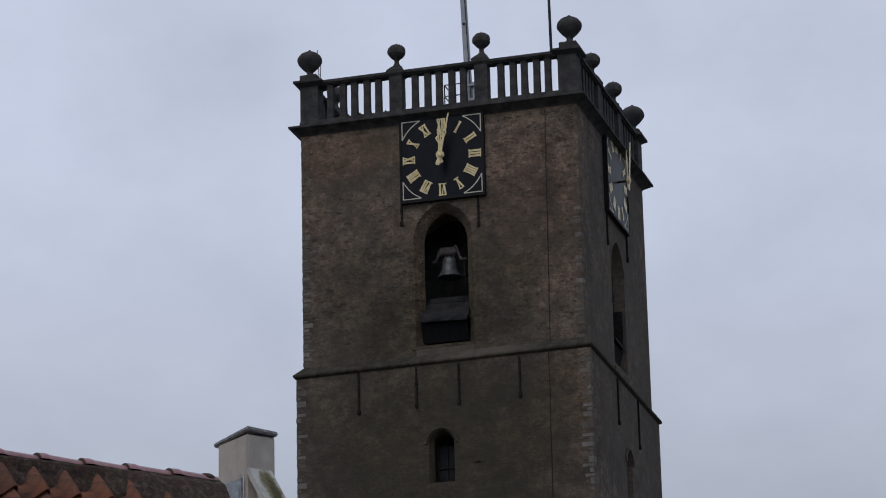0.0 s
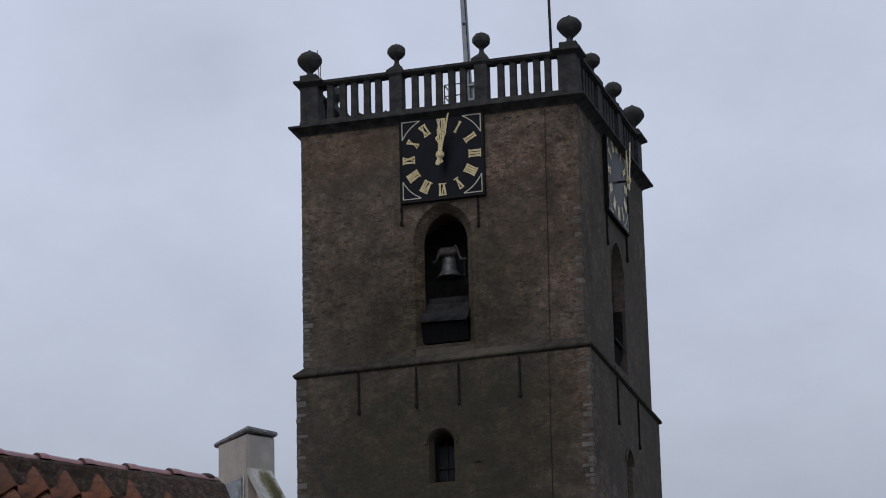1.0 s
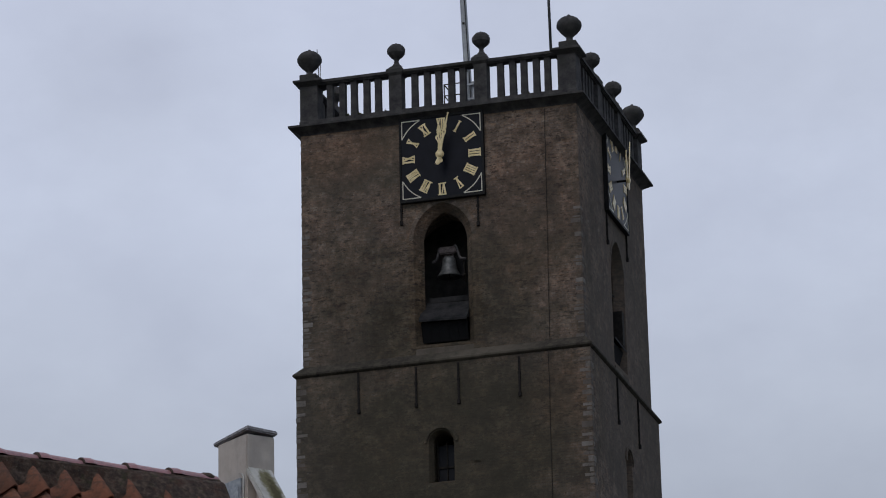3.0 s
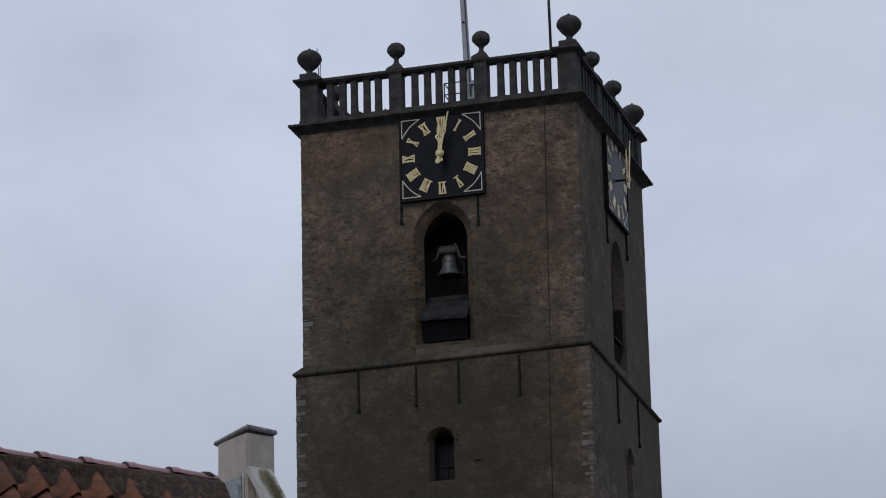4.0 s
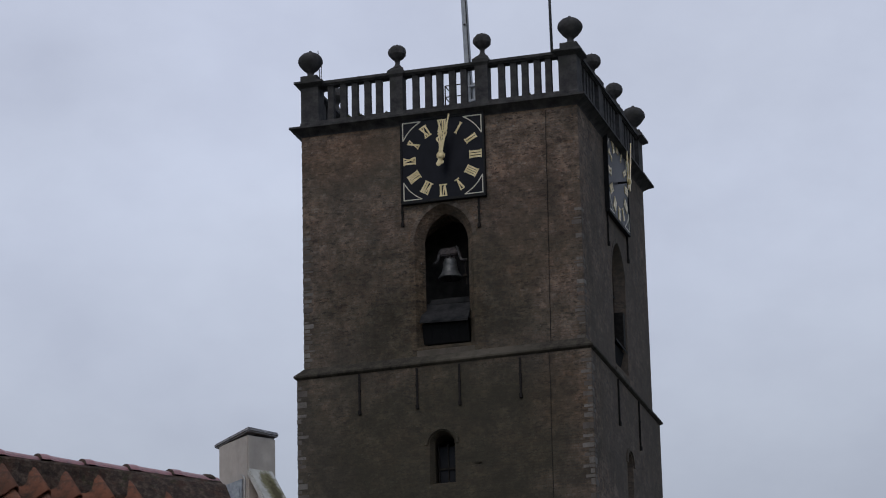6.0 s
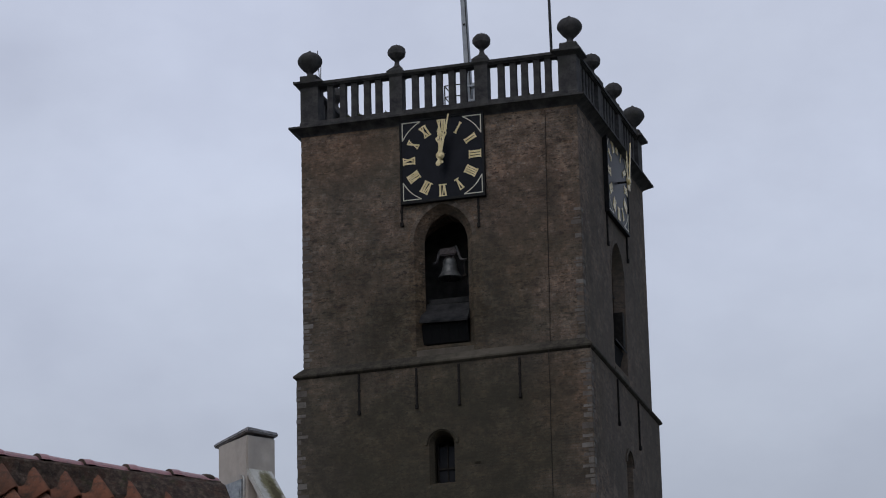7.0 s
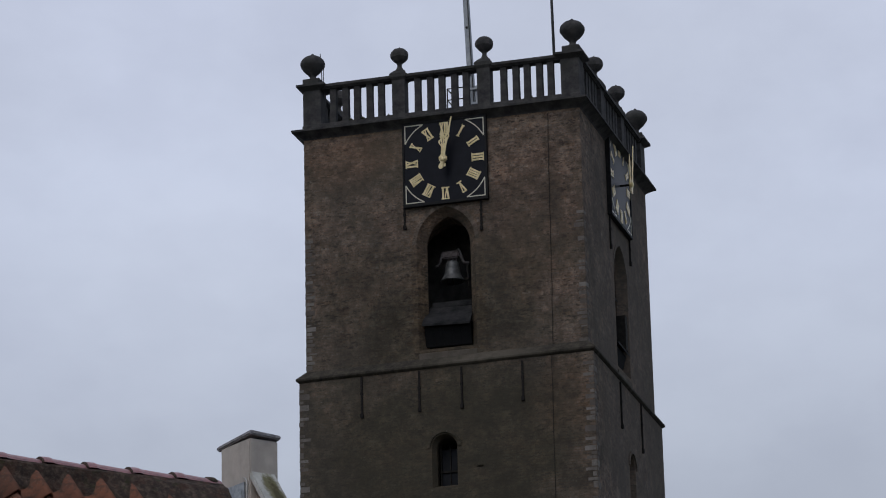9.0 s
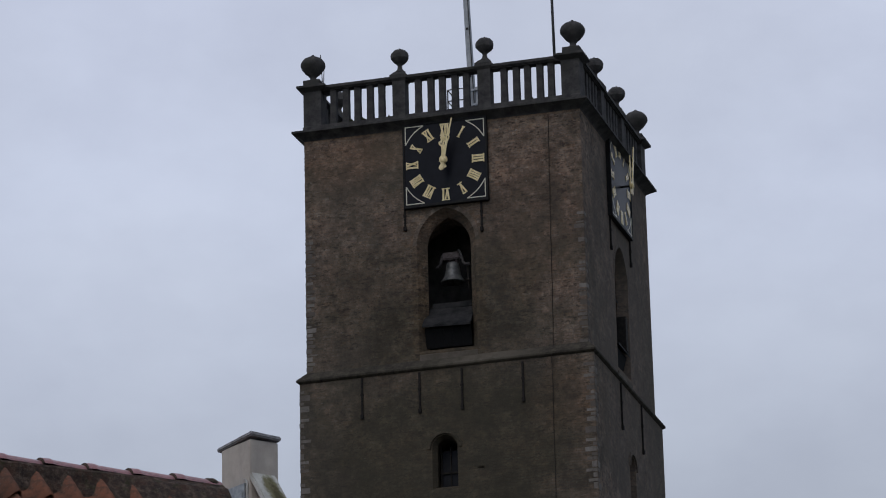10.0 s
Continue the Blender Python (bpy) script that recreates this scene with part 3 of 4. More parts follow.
FR, FL = faces(0, S), faces(-OUT, S + OUT)
for key, c in (("front", BELL_C), ("side", 4.25)):
    arch_ring(c, 0.84 if key == "front" else 0.80, 30.02 if key == "front" else 29.72, 1.02 if key == "front" else 1.0, 0.12, FR[key], 0.010, "voussoir", "")
    arch_ring(3.95 if key == "front" else 4.05, 0.40, 24.16, 0.40, 0.075, FL[key], 0.05, "hood_brick", "", 8)
    bm = bmesh.new()
    pl = FR[key]
    prof = [(-0.02, Z_UP - 0.02), (-0.03, 26.86), (0.30, 27.06), (0.42, 27.06), (0.42, Z_UP - 0.02)]
    ends = [[bm.verts.new(pl(s, d, z)) for d, z in prof] for s in (c - 0.82, c + 0.82)]
    bm.faces.new(ends[0])
    bm.faces.new(ends[1])
    for i in range(5):
        j = (i + 1) % 5
        bm.faces.new((ends[0][i], ends[0][j], ends[1][j], ends[1][i]))
    part("sill", bm, SILL, tower, "pale worn sloping stone sill")
    # sloping sound boards hung in the opening
    for zf, zb, df, db, tag in ((27.72, 28.40, -0.03, 0.55, 1), (29.3, 29.9, 0.25, 0.75, 0)) if key == "side" else ((27.70, 28.34, -0.05, 0.52, 1),):
        bm = bmesh.new()
        half0, half1 = (0.725, 0.64) if tag else (0.6, 0.6)
        v = [bm.verts.new(pl(s, d, z - sag)) for s, sag in ((c - half0, 0.0), (c + half1, 0.045 if tag else 0.0)) for d, z in ((df, zf - 0.06), (df, zf), (db, zb), (db, zb - 0.07))]
        for q in ((0, 1, 2, 3), (4, 7, 6, 5), (0, 4, 5, 1), (1, 5, 6, 2), (2, 6, 7, 3), (3, 7, 4, 0)):
            bm.faces.new([v[i] for i in q])
        part("sound_board", bm, SOUNDBOARD, tower, "sloping grey sound board in the bell opening")
        if tag:
            # added dark board that blacks out the shaded space below the sound board
            v = [pl(c - 0.76, 0.80, 27.04), pl(c + 0.64, 0.86, zf + 0.2)]
            part("shutter_board", boxed(tuple(min(a, b) for a, b in zip(*v)), tuple(max(a, b) for a, b in zip(*v))), OLDWOOD, tower, "dark backing added to hold the shade under the sound board")
            # boards closing the front under the lip, near-black to hold the shade there
            bm = bmesh.new()
            for k in range(5):
                s0, s1 = c - 0.69 + 0.262 * k, c - 0.69 + 0.262 * (k + 1) - 0.003
                v = [bm.verts.new(pl(s, d, z)) for s in (s0, s1) for d, z in ((0.22, 27.09), (0.07, 27.63), (0.10, 27.63), (0.25, 27.09))]
                for q in ((0, 1, 2, 3), (4, 7, 6, 5), (0, 4, 5, 1), (1, 5, 6, 2), (2, 6, 7, 3), (3, 7, 4, 0)):
                    bm.faces.new([v[i] for i in q])
                part("fascia_board", bm, LIPSHADE, tower)
                bm = bmesh.new()
            bm.free()
            if key == "side":
                # added dark box at the far jamb, standing for the dark void
                v = [pl(c + 0.50, 0.03, 27.80), pl(c + 0.74, 0.32, 28.82)]
                part("shutter_leaf", boxed(tuple(min(a, b) for a, b in zip(*v)), tuple(max(a, b) for a, b in zip(*v)), 0.008), OLDWOOD, tower, "near-black box added for the dark of the flank opening")
            # short upright flashing at the back of the board
            v = [pl(c - 0.55, db - 0.04, zb - 0.05), pl(c + 0.58, db + 0.04, zb + 0.1)]
            part("board_upstand", boxed(tuple(min(a, b) for a, b in zip(*v)), tuple(max(a, b) for a, b in zip(*v))), SOUNDBOARD, tower)
    # dark casement behind the small opening
    p2 = FL[key]
    cc = 3.97 if key == "front" else 4.05
    v = [p2(cc - 0.27, 0.52, 23.12), p2(cc + 0.27, 0.55, 24.2)]
    part("window_pane", boxed(tuple(min(a, b) for a, b in zip(*v)), tuple(max(a, b) for a, b in zip(*v))), PANE, tower, "dark dusty window pane")
    bm = bmesh.new()
    for s0, s1, z0, z1 in ((-0.28, -0.24, 23.1, 24.3), (0.24, 0.28, 23.1, 24.3), (-0.24, 0.24, 23.55, 23.6), (-0.015, 0.015, 23.1, 24.3)):
        v = [p2(cc + s0, 0.47, z0), p2(cc + s1, 0.52, z1)]
        box(bm, tuple(min(a, b) for a, b in zip(*v)), tuple(max(a, b) for a, b in zip(*v)))
    part("casement", bm, OLDWOOD, tower, "dark timber casement")


# wall anchors: long iron bars with a thicker foot
def anchor(place, s, z0, z1, w=0.052):
    bm = bmesh.new()
    for a, b in ((place(s - w / 2, -0.05, z0), place(s + w / 2, 0.02, z1)), (place(s - w * 0.8, -0.07, z0), place(s + w * 0.8, 0.02, z0 + 0.12)), (place(s - w * 0.75, -0.06, z0 + (z1 - z0) * 0.55), place(s + w * 0.75, 0.02, z0 + (z1 - z0) * 0.55 + 0.08))):
        box(bm, tuple(min(x, y) for x, y in zip(a, b)), tuple(max(x, y) for x, y in zip(a, b)), 0.006)
    part("wall_anchor", bm, ANCHOR, tower, "rusted iron wall anchor")


for s, z0 in ((1.64, 25.18), (3.28, 25.19), (4.48, 25.18), (6.19, 25.22)):
    anchor(FL["front"], s, z0, Z_STRING - 0.1)
for s, z0 in ((2.92, 30.48), (5.12, 30.22)):
    anchor(FR["front"], s, z0, 31.2)
for s, z0 in ((2.88, 25.0), (5.38, 24.9)):
    anchor(FL["side"], s, z0, Z_STRING - 0.1)
for s, z0 in ((3.08, 30.3), (5.50, 30.5)):
    anchor(FR["side"], s, z0, 31.3)

# lightning conductor down the front wall
path = [(7.10 - 0.07 * i / 26 + 0.007 * math.sin(i * 1.7), -0.022, 33.4 - i * (33.4 - Z_UP - 0.02) / 26) for i in range(27)] + [(7.02, -0.245, Z_STRING + 0.02), (7.02, -0.245, Z_STRING - 0.03)]
path += [(7.02 - 0.13 * i / 20 + 0.007 * math.sin(i * 2.1), -OUT - 0.018, Z_STRING - 0.12 - i * 0.9) for i in range(1, 30)]
cu = bpy.data.curves.new("conductor_cable", "CURVE")
cu.dimensions, cu.bevel_depth, cu.bevel_resolution = "3D", 0.0095, 1
sp = cu.splines.new("POLY")
sp.points.add(len(path) - 1)
for q, c in zip(sp.points, path):
    q.co = (*c, 1)
cu.materials.append(IRON)
tagged(new("conductor_cable", cu), "thin dark lightning conductor cable down the brick wall", "cable").matrix_world = TOWER


# ---- the two clocks ----
def stroke(bm, a, b, w0, w1, y0, y1):
    """A flat bar from a to b in the board's plane."""
    a, b = Vector(a), Vector(b)
    n = (b - a).normalized()
    n = Vector((-n.y, n.x))
    p = [a + n * w0 / 2, a - n * w0 / 2, b - n * w1 / 2, b + n * w1 / 2]
    f = [bm.verts.new((q.x, y0, q.y)) for q in p]
    g = [bm.verts.new((q.x, y1, q.y)) for q in p]
    bm.faces.new(f)
    bm.faces.new(g[::-1])
    for i in range(4):
        bm.faces.new((f[i], f[(i + 1) % 4], g[(i + 1) % 4], g[i]))


def fused(bm):
    """The overlapping bars of a bmesh united into one solid."""
    bmesh.ops.recalc_face_normals(bm, faces=bm.faces)
    whole = bpy.data.meshes.new("bars")
    bm.to_mesh(whole)
    bm.free()
    mould = bpy.data.meshes.new("mould")
    far = bmesh.new()
    box(far, (50, 50, 50), (51, 51, 51))
    bmesh.ops.recalc_face_normals(far, faces=far.faces)
    far.to_mesh(mould)
    far.free()
    one, two = new("bars", whole), new("mould", mould)
    md = one.modifiers.new("unite", "BOOLEAN")
    md.operation, md.solver, md.use_self, md.object = "DIFFERENCE", "EXACT", True, two
    bpy.context.view_layer.update()
    out = bpy.data.meshes.new_from_object(one.evaluated_get(bpy.context.evaluated_depsgraph_get()))
    res = bmesh.new()
    res.from_mesh(out)
    for ob in (one, two):
        bpy.data.objects.remove(ob)
    for me in (whole, mould, out):
        bpy.data.meshes.remove(me)
    return res


def numeral_mesh(text, r0, r1, wide):
    """A Roman numeral, foot at r0 and head at r1, thick and thin strokes with serif bars."""
    bm = bmesh.new()
    widths = {"I": 0.078, "V": 0.14, "X": 0.14}
    total = sum(widths[c] for c in text)
    k = min(1.0, wide / total)
    x = -total * k / 2
    y0, y1 = -0.018, 0.006
    thick, thin = 0.052 * min(1, k + 0.1), 0.030
    for c in text:
        w = widths[c] * k
        m = x + w / 2
        if c == "I":
            stroke(bm, (m, r0), (m, r1), thick, thick, y0, y1)
        elif c == "V":
            stroke(bm, (m, r0), (x + 0.018, r1), thick, thick, y0, y1)
            stroke(bm, (m, r0), (x + w - 0.018, r1), thin, thin, y0 + 0.001, y1)
        else:
            stroke(bm, (x + w - 0.02, r0), (x + 0.02, r1), thick, thick, y0, y1)
            stroke(bm, (x + 0.02, r0), (x + w - 0.02, r1), thin, thin, y0 + 0.001, y1)
        x += w
    for r in (r0, r1):
        stroke(bm, (-total * k / 2 - 0.005, r), (total * k / 2 + 0.005, r), 0.030, 0.030, y0 + 0.002, y1)
    return fused(bm)


NUM = ("XII", "I", "II", "III", "IIII", "V", "VI", "VII", "VIII", "IX", "X", "XI")


def clock(name_label, m):
    top = tagged(new("tower_clock"), name_label, "clock", "tower clocks")
    top.matrix_world = m
    h = 1.2
    part("board", boxed((-h, 0.0, -h), (h, 0.09, h), 0.012), CLOCKBLUE, top, "blue-black painted clock board")
    bm = bmesh.new()
    for a, b in (((-h - 0.02, -0.03, -h - 0.05), (h + 0.02, 0.10, -h + 0.035)), ((-h - 0.02, -0.03, h - 0.035), (h + 0.02, 0.10, h + 0.03)),
                 ((-h - 0.02, -0.03, -h + 0.036), (-h + 0.035, 0.10, h - 0.036)), ((h - 0.035, -0.03, -h + 0.036), (h + 0.02, 0.10, h - 0.036))):
        box(bm, a, b, 0.008)
    part("board_frame", bm, CLOCKEDGE, top, "black moulded frame")
    for i, text in enumerate(NUM):
        n = part("numeral", numeral_mesh(text, 0.79, 1.115, 0.25), GOLD, top)
        n.matrix_local = pose(0, 0, 0, 0, 30 * i, 0)
    s = 1.135
    for sx, sz in ((-1, 1), (1, 1), (1, -1), (-1, -1)):
        bm = bmesh.new()
        stroke(bm, (sx * s, sz * s), (sx * (s - 0.52), sz * s), 0.026, 0.026, -0.014, 0.004)
        stroke(bm, (sx * s, sz * (s + 0.012)), (sx * s, sz * (s - 0.52)), 0.026, 0.026, -0.0145, 0.004)
        pts = []
        for k in range(9):
            q = k / 8
            # shallow curve that bows towards the corner
            x, z = s - 0.52 * (1 - q), s - 0.52 * q
            b = 0.042 * math.sin(math.pi * q)
            pts.append((sx * (x + b), sz * (z + b)))
        for a, b in zip(pts, pts[1:]):
            stroke(bm, a, b, 0.026, 0.026, -0.013, 0.004)
        part("corner_line", bm, CREAM, top, "pale painted corner ornament")

    def clock_hand(half, holes, y, deg):
        """A flat gilt hand from its half outline, pierced by slots."""
        bm = bmesh.new()
        rings = [[(x, z) for x, z in half] + [(-x, z) for x, z in half[::-1]]] + holes
        edges = []
        for pts in rings:
            f = [bm.verts.new((x, y, z)) for x, z in pts]
            edges += [bm.edges.new((f[i], f[(i + 1) % len(f)])) for i in range(len(f))]
        made = bmesh.ops.triangle_fill(bm, use_beauty=True, use_dissolve=False, edges=edges)
        flat = [g for g in made["geom"] if isinstance(g, bmesh.types.BMFace)]
        up = bmesh.ops.extrude_face_region(bm, geom=flat)
        bmesh.ops.translate(bm, verts=[g for g in up["geom"] if isinstance(g, bmesh.types.BMVert)], vec=(0, 0.02, 0))
        ob = part("clock_hand", bm, GOLD, top, "ornate pierced gilded clock hand")
        ob.matrix_local = pose(0.03, 0, -0.06, 0, deg, 0)

    def slot(x, z0, z1, w):
        return [(x, z0), (x + w, (z0 + z1) / 2), (x, z1), (x - w, (z0 + z1) / 2)]

    hour = [(0.035, -0.22), (0.085, -0.185), (0.08, -0.13), (0.05, -0.09), (0.115, -0.02), (0.12, 0.07), (0.075, 0.13), (0.05, 0.16), (0.052, 0.21), (0.046, 0.27), (0.044, 0.36),
            (0.066, 0.42), (0.118, 0.49), (0.128, 0.545), (0.085, 0.575), (0.050, 0.61), (0.078, 0.66), (0.066, 0.70), (0.03, 0.74), (0.018, 0.88)]
    clock_hand(hour, [slot(0.052, 0.44, 0.56, 0.018), slot(-0.052, 0.44, 0.56, 0.018), slot(0.0, 0.42, 0.66, 0.013)], -0.295, 0.0)
    minute = [(0.03, -0.29), (0.07, -0.25), (0.062, -0.18), (0.035, -0.12), (0.085, -0.03), (0.085, 0.05), (0.045, 0.12), (0.040, 0.20), (0.031, 0.40), (0.033, 0.56), (0.055, 0.64),
              (0.058, 0.70), (0.030, 0.75), (0.044, 0.81), (0.036, 0.85), (0.022, 0.90), (0.020, 1.08), (0.017, 1.24)]
    clock_hand(minute, [slot(0.0, 0.61, 0.73, 0.018)], -0.345, 13.0)
    hub = part("hub", spin([(0, 0.28), (0.075, 0.28), (0.075, 0.355), (0.05, 0.37), (0.0, 0.375)], 12), GOLD, top, smooth=True)
    hub.matrix_local = pose(0.03, 0, -0.06, 90, 0, 0)
    spindle = part("spindle", spin([(0, -0.01), (0.03, -0.01), (0.03, 0.29), (0.0, 0.29)], 10), CLOCKEDGE, top, "dark spindle carrying the pointers")
    spindle.matrix_local = pose(0.03, 0, -0.06, 90, 0, 0)
    return top


clock("square blue-black clock with gilt Roman numerals on the tower's front", TOWER @ pose(4.14, -0.105, 32.335))
clock("square blue-black clock seen edge-on on the tower's flank", TOWER @ pose(S + 0.105, 4.22, 32.585, 0, 0, 90) @ Matrix.Scale(1.05, 4))

# ---- the bell ----
bell = tagged(new("church_bell"), "bronze church bell hanging still from a timber headstock", "bell")
bell.matrix_world = TOWER @ pose(3.985, 0.95, 29.14) @ Matrix.Scale(0.9, 4)
prof = [(0.372, 0.0), (0.38, 0.03), (0.355, 0.07), (0.29, 0.16), (0.25, 0.27), (0.222, 0.40), (0.21, 0.54), (0.19, 0.61), (0.14, 0.65), (0.09, 0.67), (0, 0.67)]
inner = [(0.0, 0.58), (0.16, 0.54), (0.20, 0.3), (0.255, 0.13), (0.335, 0.0)]
part("bell_body", spin(inner + prof, 40), BRONZE, bell, "grey-green bronze bell", smooth=True)
bm = bmesh.new()
rod(bm, (0, 0, 0.5), (0, 0, -0.02), 0.022)
bmesh.ops.create_uvsphere(bm, u_segments=12, v_segments=8, radius=0.06, matrix=Matrix.Translation((0, 0, -0.03)))
part("clapper", bm, IRON, bell)
bm = bmesh.new()
box(bm, (-0.31, -0.12, 0.74), (0.235, 0.12, 0.98), 0.04)
box(bm, (-0.36, -0.07, 0.80), (-0.30, 0.07, 0.90), 0.02)
for x in (-0.13, 0.0, 0.13):
    rod(bm, (x, 0, 0.62), (x * 0.8, 0, 0.82), 0.035, 8)
part("headstock", bm, HEADIRON, bell, "worn pinkish-grey timber headstock")
for sx, pts in ((-1, [(0.31, 0.90), (0.345, 0.76), (0.365, 0.66), (0.39, 0.59), (0.45, 0.55), (0.52, 0.54)]), (1, [(0.20, 1.02), (0.25, 0.94), (0.30, 0.80), (0.345, 0.64), (0.40, 0.56), (0.56, 0.545)])):
    bm = bmesh.new()
    for a, b in zip(pts, pts[1:]):
        rod(bm, (sx * a[0], -0.05, a[1]), (sx * b[0], -0.05, b[1]), 0.045, 8)
    part("yoke_arm", bm, YOKE, bell, "bent grey iron yoke arm")
bm = bmesh.new()
rod(bm, (0.46, 0, 0.5), (0.50, 0.02, -0.2), 0.02)
rod(bm, (0.41, 0, 0.05), (0.53, 0, 0.05), 0.045)
part("hammer", bm, IRON, bell, "dark striking hammer")

# ---- on the roof deck ----
pole = tagged(new("flagpole"), "pale grey painted flagpole standing on the tower roof", "flagpole")
pole.matrix_world = TOWER @ pose(3.91, 4.0, Z_DECK, 0, -1.9, 0)
part("shaft", spin([(0, 0), (0.115, 0.0), (0.105, 3.0), (0.085, 8.0), (0.05, 12.0), (0, 12.0)], 16), ZINC, pole, smooth=True)
bm = bmesh.new()
rod(bm, (0.075, -0.10, 0.6), (0.05, -0.085, 11.5), 0.012, 6)
for z in (2.6, 4.1, 5.6, 7.1):
    box(bm, (-0.03, -0.14, z), (0.03, -0.08, z + 0.05))
part("halyard", bm, IRON, pole, "dark halyard line and cleats")
bm = bmesh.new()
box(bm, (0.11, -0.05, 0.0), (0.19, 0.05, 2.3), 0.01)
for z in (0.5, 1.1, 1.7, 2.15):
    box(bm, (-0.13, -0.13, z), (0.21, 0.13, z + 0.07), 0.01)
part("pole_bracket", bm, ZINC, pole, "grey steel pole bracket")

mast = tagged(link("lightning_rod", spin([(0, 0), (0.042, 0), (0.038, 3), (0.03, 7), (0, 7)], 10), STEEL, smooth=True), "thin dark metal rod behind the balustrade", "lightning rod")
mast.matrix_world = TOWER @ pose(7.31, 0.13, 35.0, 0, -0.6, 0)
for u, v, z, h, a in ((0.46, 0.30, 35.3, 0.85, -3), (0.52, 0.22, 35.12, 0.55, 2), (S - 0.1, 6.1, 35.2, 0.25, 1)):
    o = tagged(link("aerial_rod", spin([(0, -0.4), (0.014, -0.4), (0.011, h), (0, h)], 6), IRON), "thin wire rod fixed to the stone balustrade", "lightning rod", "wire rods")
    o.matrix_world = TOWER @ pose(u, v, z, 0, a, 0)



def moss_tuft(u, v, z, r, seed):
    """A low cushion of moss with a few upright blades."""
    rg = random.Random(seed)
    thing = tagged(new("moss_tuft"), "small dark cushion of moss on the stone plinth", "moss", "moss on the balustrade")
    thing.matrix_world = TOWER @ pose(u, v, z, 0, 0, rg.uniform(0, 90))
    bm = bmesh.new()
    bmesh.ops.create_icosphere(bm, subdivisions=2, radius=r, matrix=Matrix.Diagonal((1.0, 0.8, 0.9, 1)))
    for q in bm.verts:
        q.co += q.normal * r * 0.35 * noise.noise(q.co * (3 / r) + Vector((seed, 0, 0)))
        q.co.z = max(q.co.z, 0.0)
    part("cushion", bm, MOSS, thing, smooth=True)
    for k in range(6):
        bm = bmesh.new()
        x, y, h = rg.uniform(-r, r) * 0.5, rg.uniform(-r, r) * 0.5, r * rg.uniform(1.3, 2.0)
        lean = rg.uniform(-0.4, 0.4) * r
        base = [bm.verts.new((x + 0.012 * math.cos(j * 2.094), y + 0.012 * math.sin(j * 2.094), r * 0.3)) for j in range(3)]
        tip = bm.verts.new((x + lean, y, h))
        for j in range(3):
            bm.faces.new((base[j], base[(j + 1) % 3], tip))
        part("blade", bm, MOSS, thing)


for seed, (u, r) in enumerate(((1.40, 0.075), (1.74, 0.07), (2.50, 0.05), (6.66, 0.05))):
    moss_tuft(u, 0.02, Z_FOOT - 0.005, r, seed)

guard = tagged(new("guard_rail"), "thin metal guard rail round the roof hatch", "railing")
guard.matrix_world = TOWER @ pose(3.1, 4.0, Z_DECK)
for x, y in ((0, 0), (0.62, 0), (0, 0.9), (0.62, 0.9)):
    bm = bmesh.new()
    rod(bm, (x, y, 0), (x, y, 2.32), 0.02, 6)
    part("post", bm, IRON, guard)
for z in (1.6, 1.97, 2.32):
    bm = bmesh.new()
    for a, b in (((0, 0), (0.62, 0)), ((0.62, 0), (0.62, 0.9)), ((0.62, 0.9), (0, 0.9)), ((0, 0.9), (0, 0))):
        rod(bm, (*a, z), (*b, z), 0.018, 6)
    part("rail", bm, IRON, guard)

# ---- the tiled house ----
RIDGE_Z, RIDGE_TURN, PITCH = 7.01, 31.3, 47.5
HOUSE = pose(-1.575, 21.755, 0, 0, 0, RIDGE_TURN)     # origin under the ridge's far end; -x runs back along the ridge, -y is the slope in view
house = tagged(new("tiled_house"), "low house with a weathered orange pantile roof", "house")
house.matrix_world = HOUSE
LEN, HALF = 6.4, 2.9
EAVE = RIDGE_Z - HALF * math.tan(radians(PITCH))
for y0, y1 in ((-HALF + 0.15, -HALF + 0.4), (HALF - 0.4, HALF - 0.15)):
    part("house_wall", boxed((-LEN + 0.05, y0, 0), (-0.05, y1, EAVE + 0.05)), HOUSEBRICK, house)
for x0, x1 in ((-LEN + 0.05, -LEN + 0.3), (-0.3, -0.05)):
    bm = bmesh.new()
    pts = [(-HALF + 0.4, 0), (HALF - 0.4, 0), (HALF - 0.4, EAVE + 0.2), (0, RIDGE_Z - 0.28), (-HALF + 0.4, EAVE + 0.2)]
    f, g = [bm.verts.new((x0, y, z)) for y, z in pts], [bm.verts.new((x1, y, z)) for y, z in pts]
    bm.faces.new(f)
    bm.faces.new(g[::-1])
    for i in range(5):
        bm.faces.new((f[i], f[(i + 1) % 5], g[(i + 1) % 5], g[i]))
    part("gable_wall", bm, HOUSEBRICK, house)
slope = HALF / math.cos(radians(PITCH))
ROOF = {-1: Matrix.Translation((0, 0, RIDGE_Z - 0.10)) @ Matrix.Rotation(radians(PITCH), 4, "X"), 1: Matrix.Translation((0, 0, RIDGE_Z - 0.10)) @ Matrix.Rotation(radians(180), 4, "Z") @ Matrix.Rotation(radians(PITCH), 4, "X")}
for sgn in (-1, 1):
    o = part("roof_boarding", boxed((-LEN, -slope, -0.08), (0, -0.02, -0.03)) if sgn < 0 else boxed((0, -slope, -0.08), (LEN, -0.02, -0.03)), OLDWOOD, house)
    o.matrix_local = ROOF[sgn]
CW, ROW = 0.224, 0.285
WAVE = [(0.0, 0.030), (0.03, 0.008), (0.075, 0.0), (0.110, 0.006), (0.145, 0.030), (0.178, 0.074), (0.203, 0.100), (0.222, 0.094), (0.235, 0.06), (0.240, 0.02)]


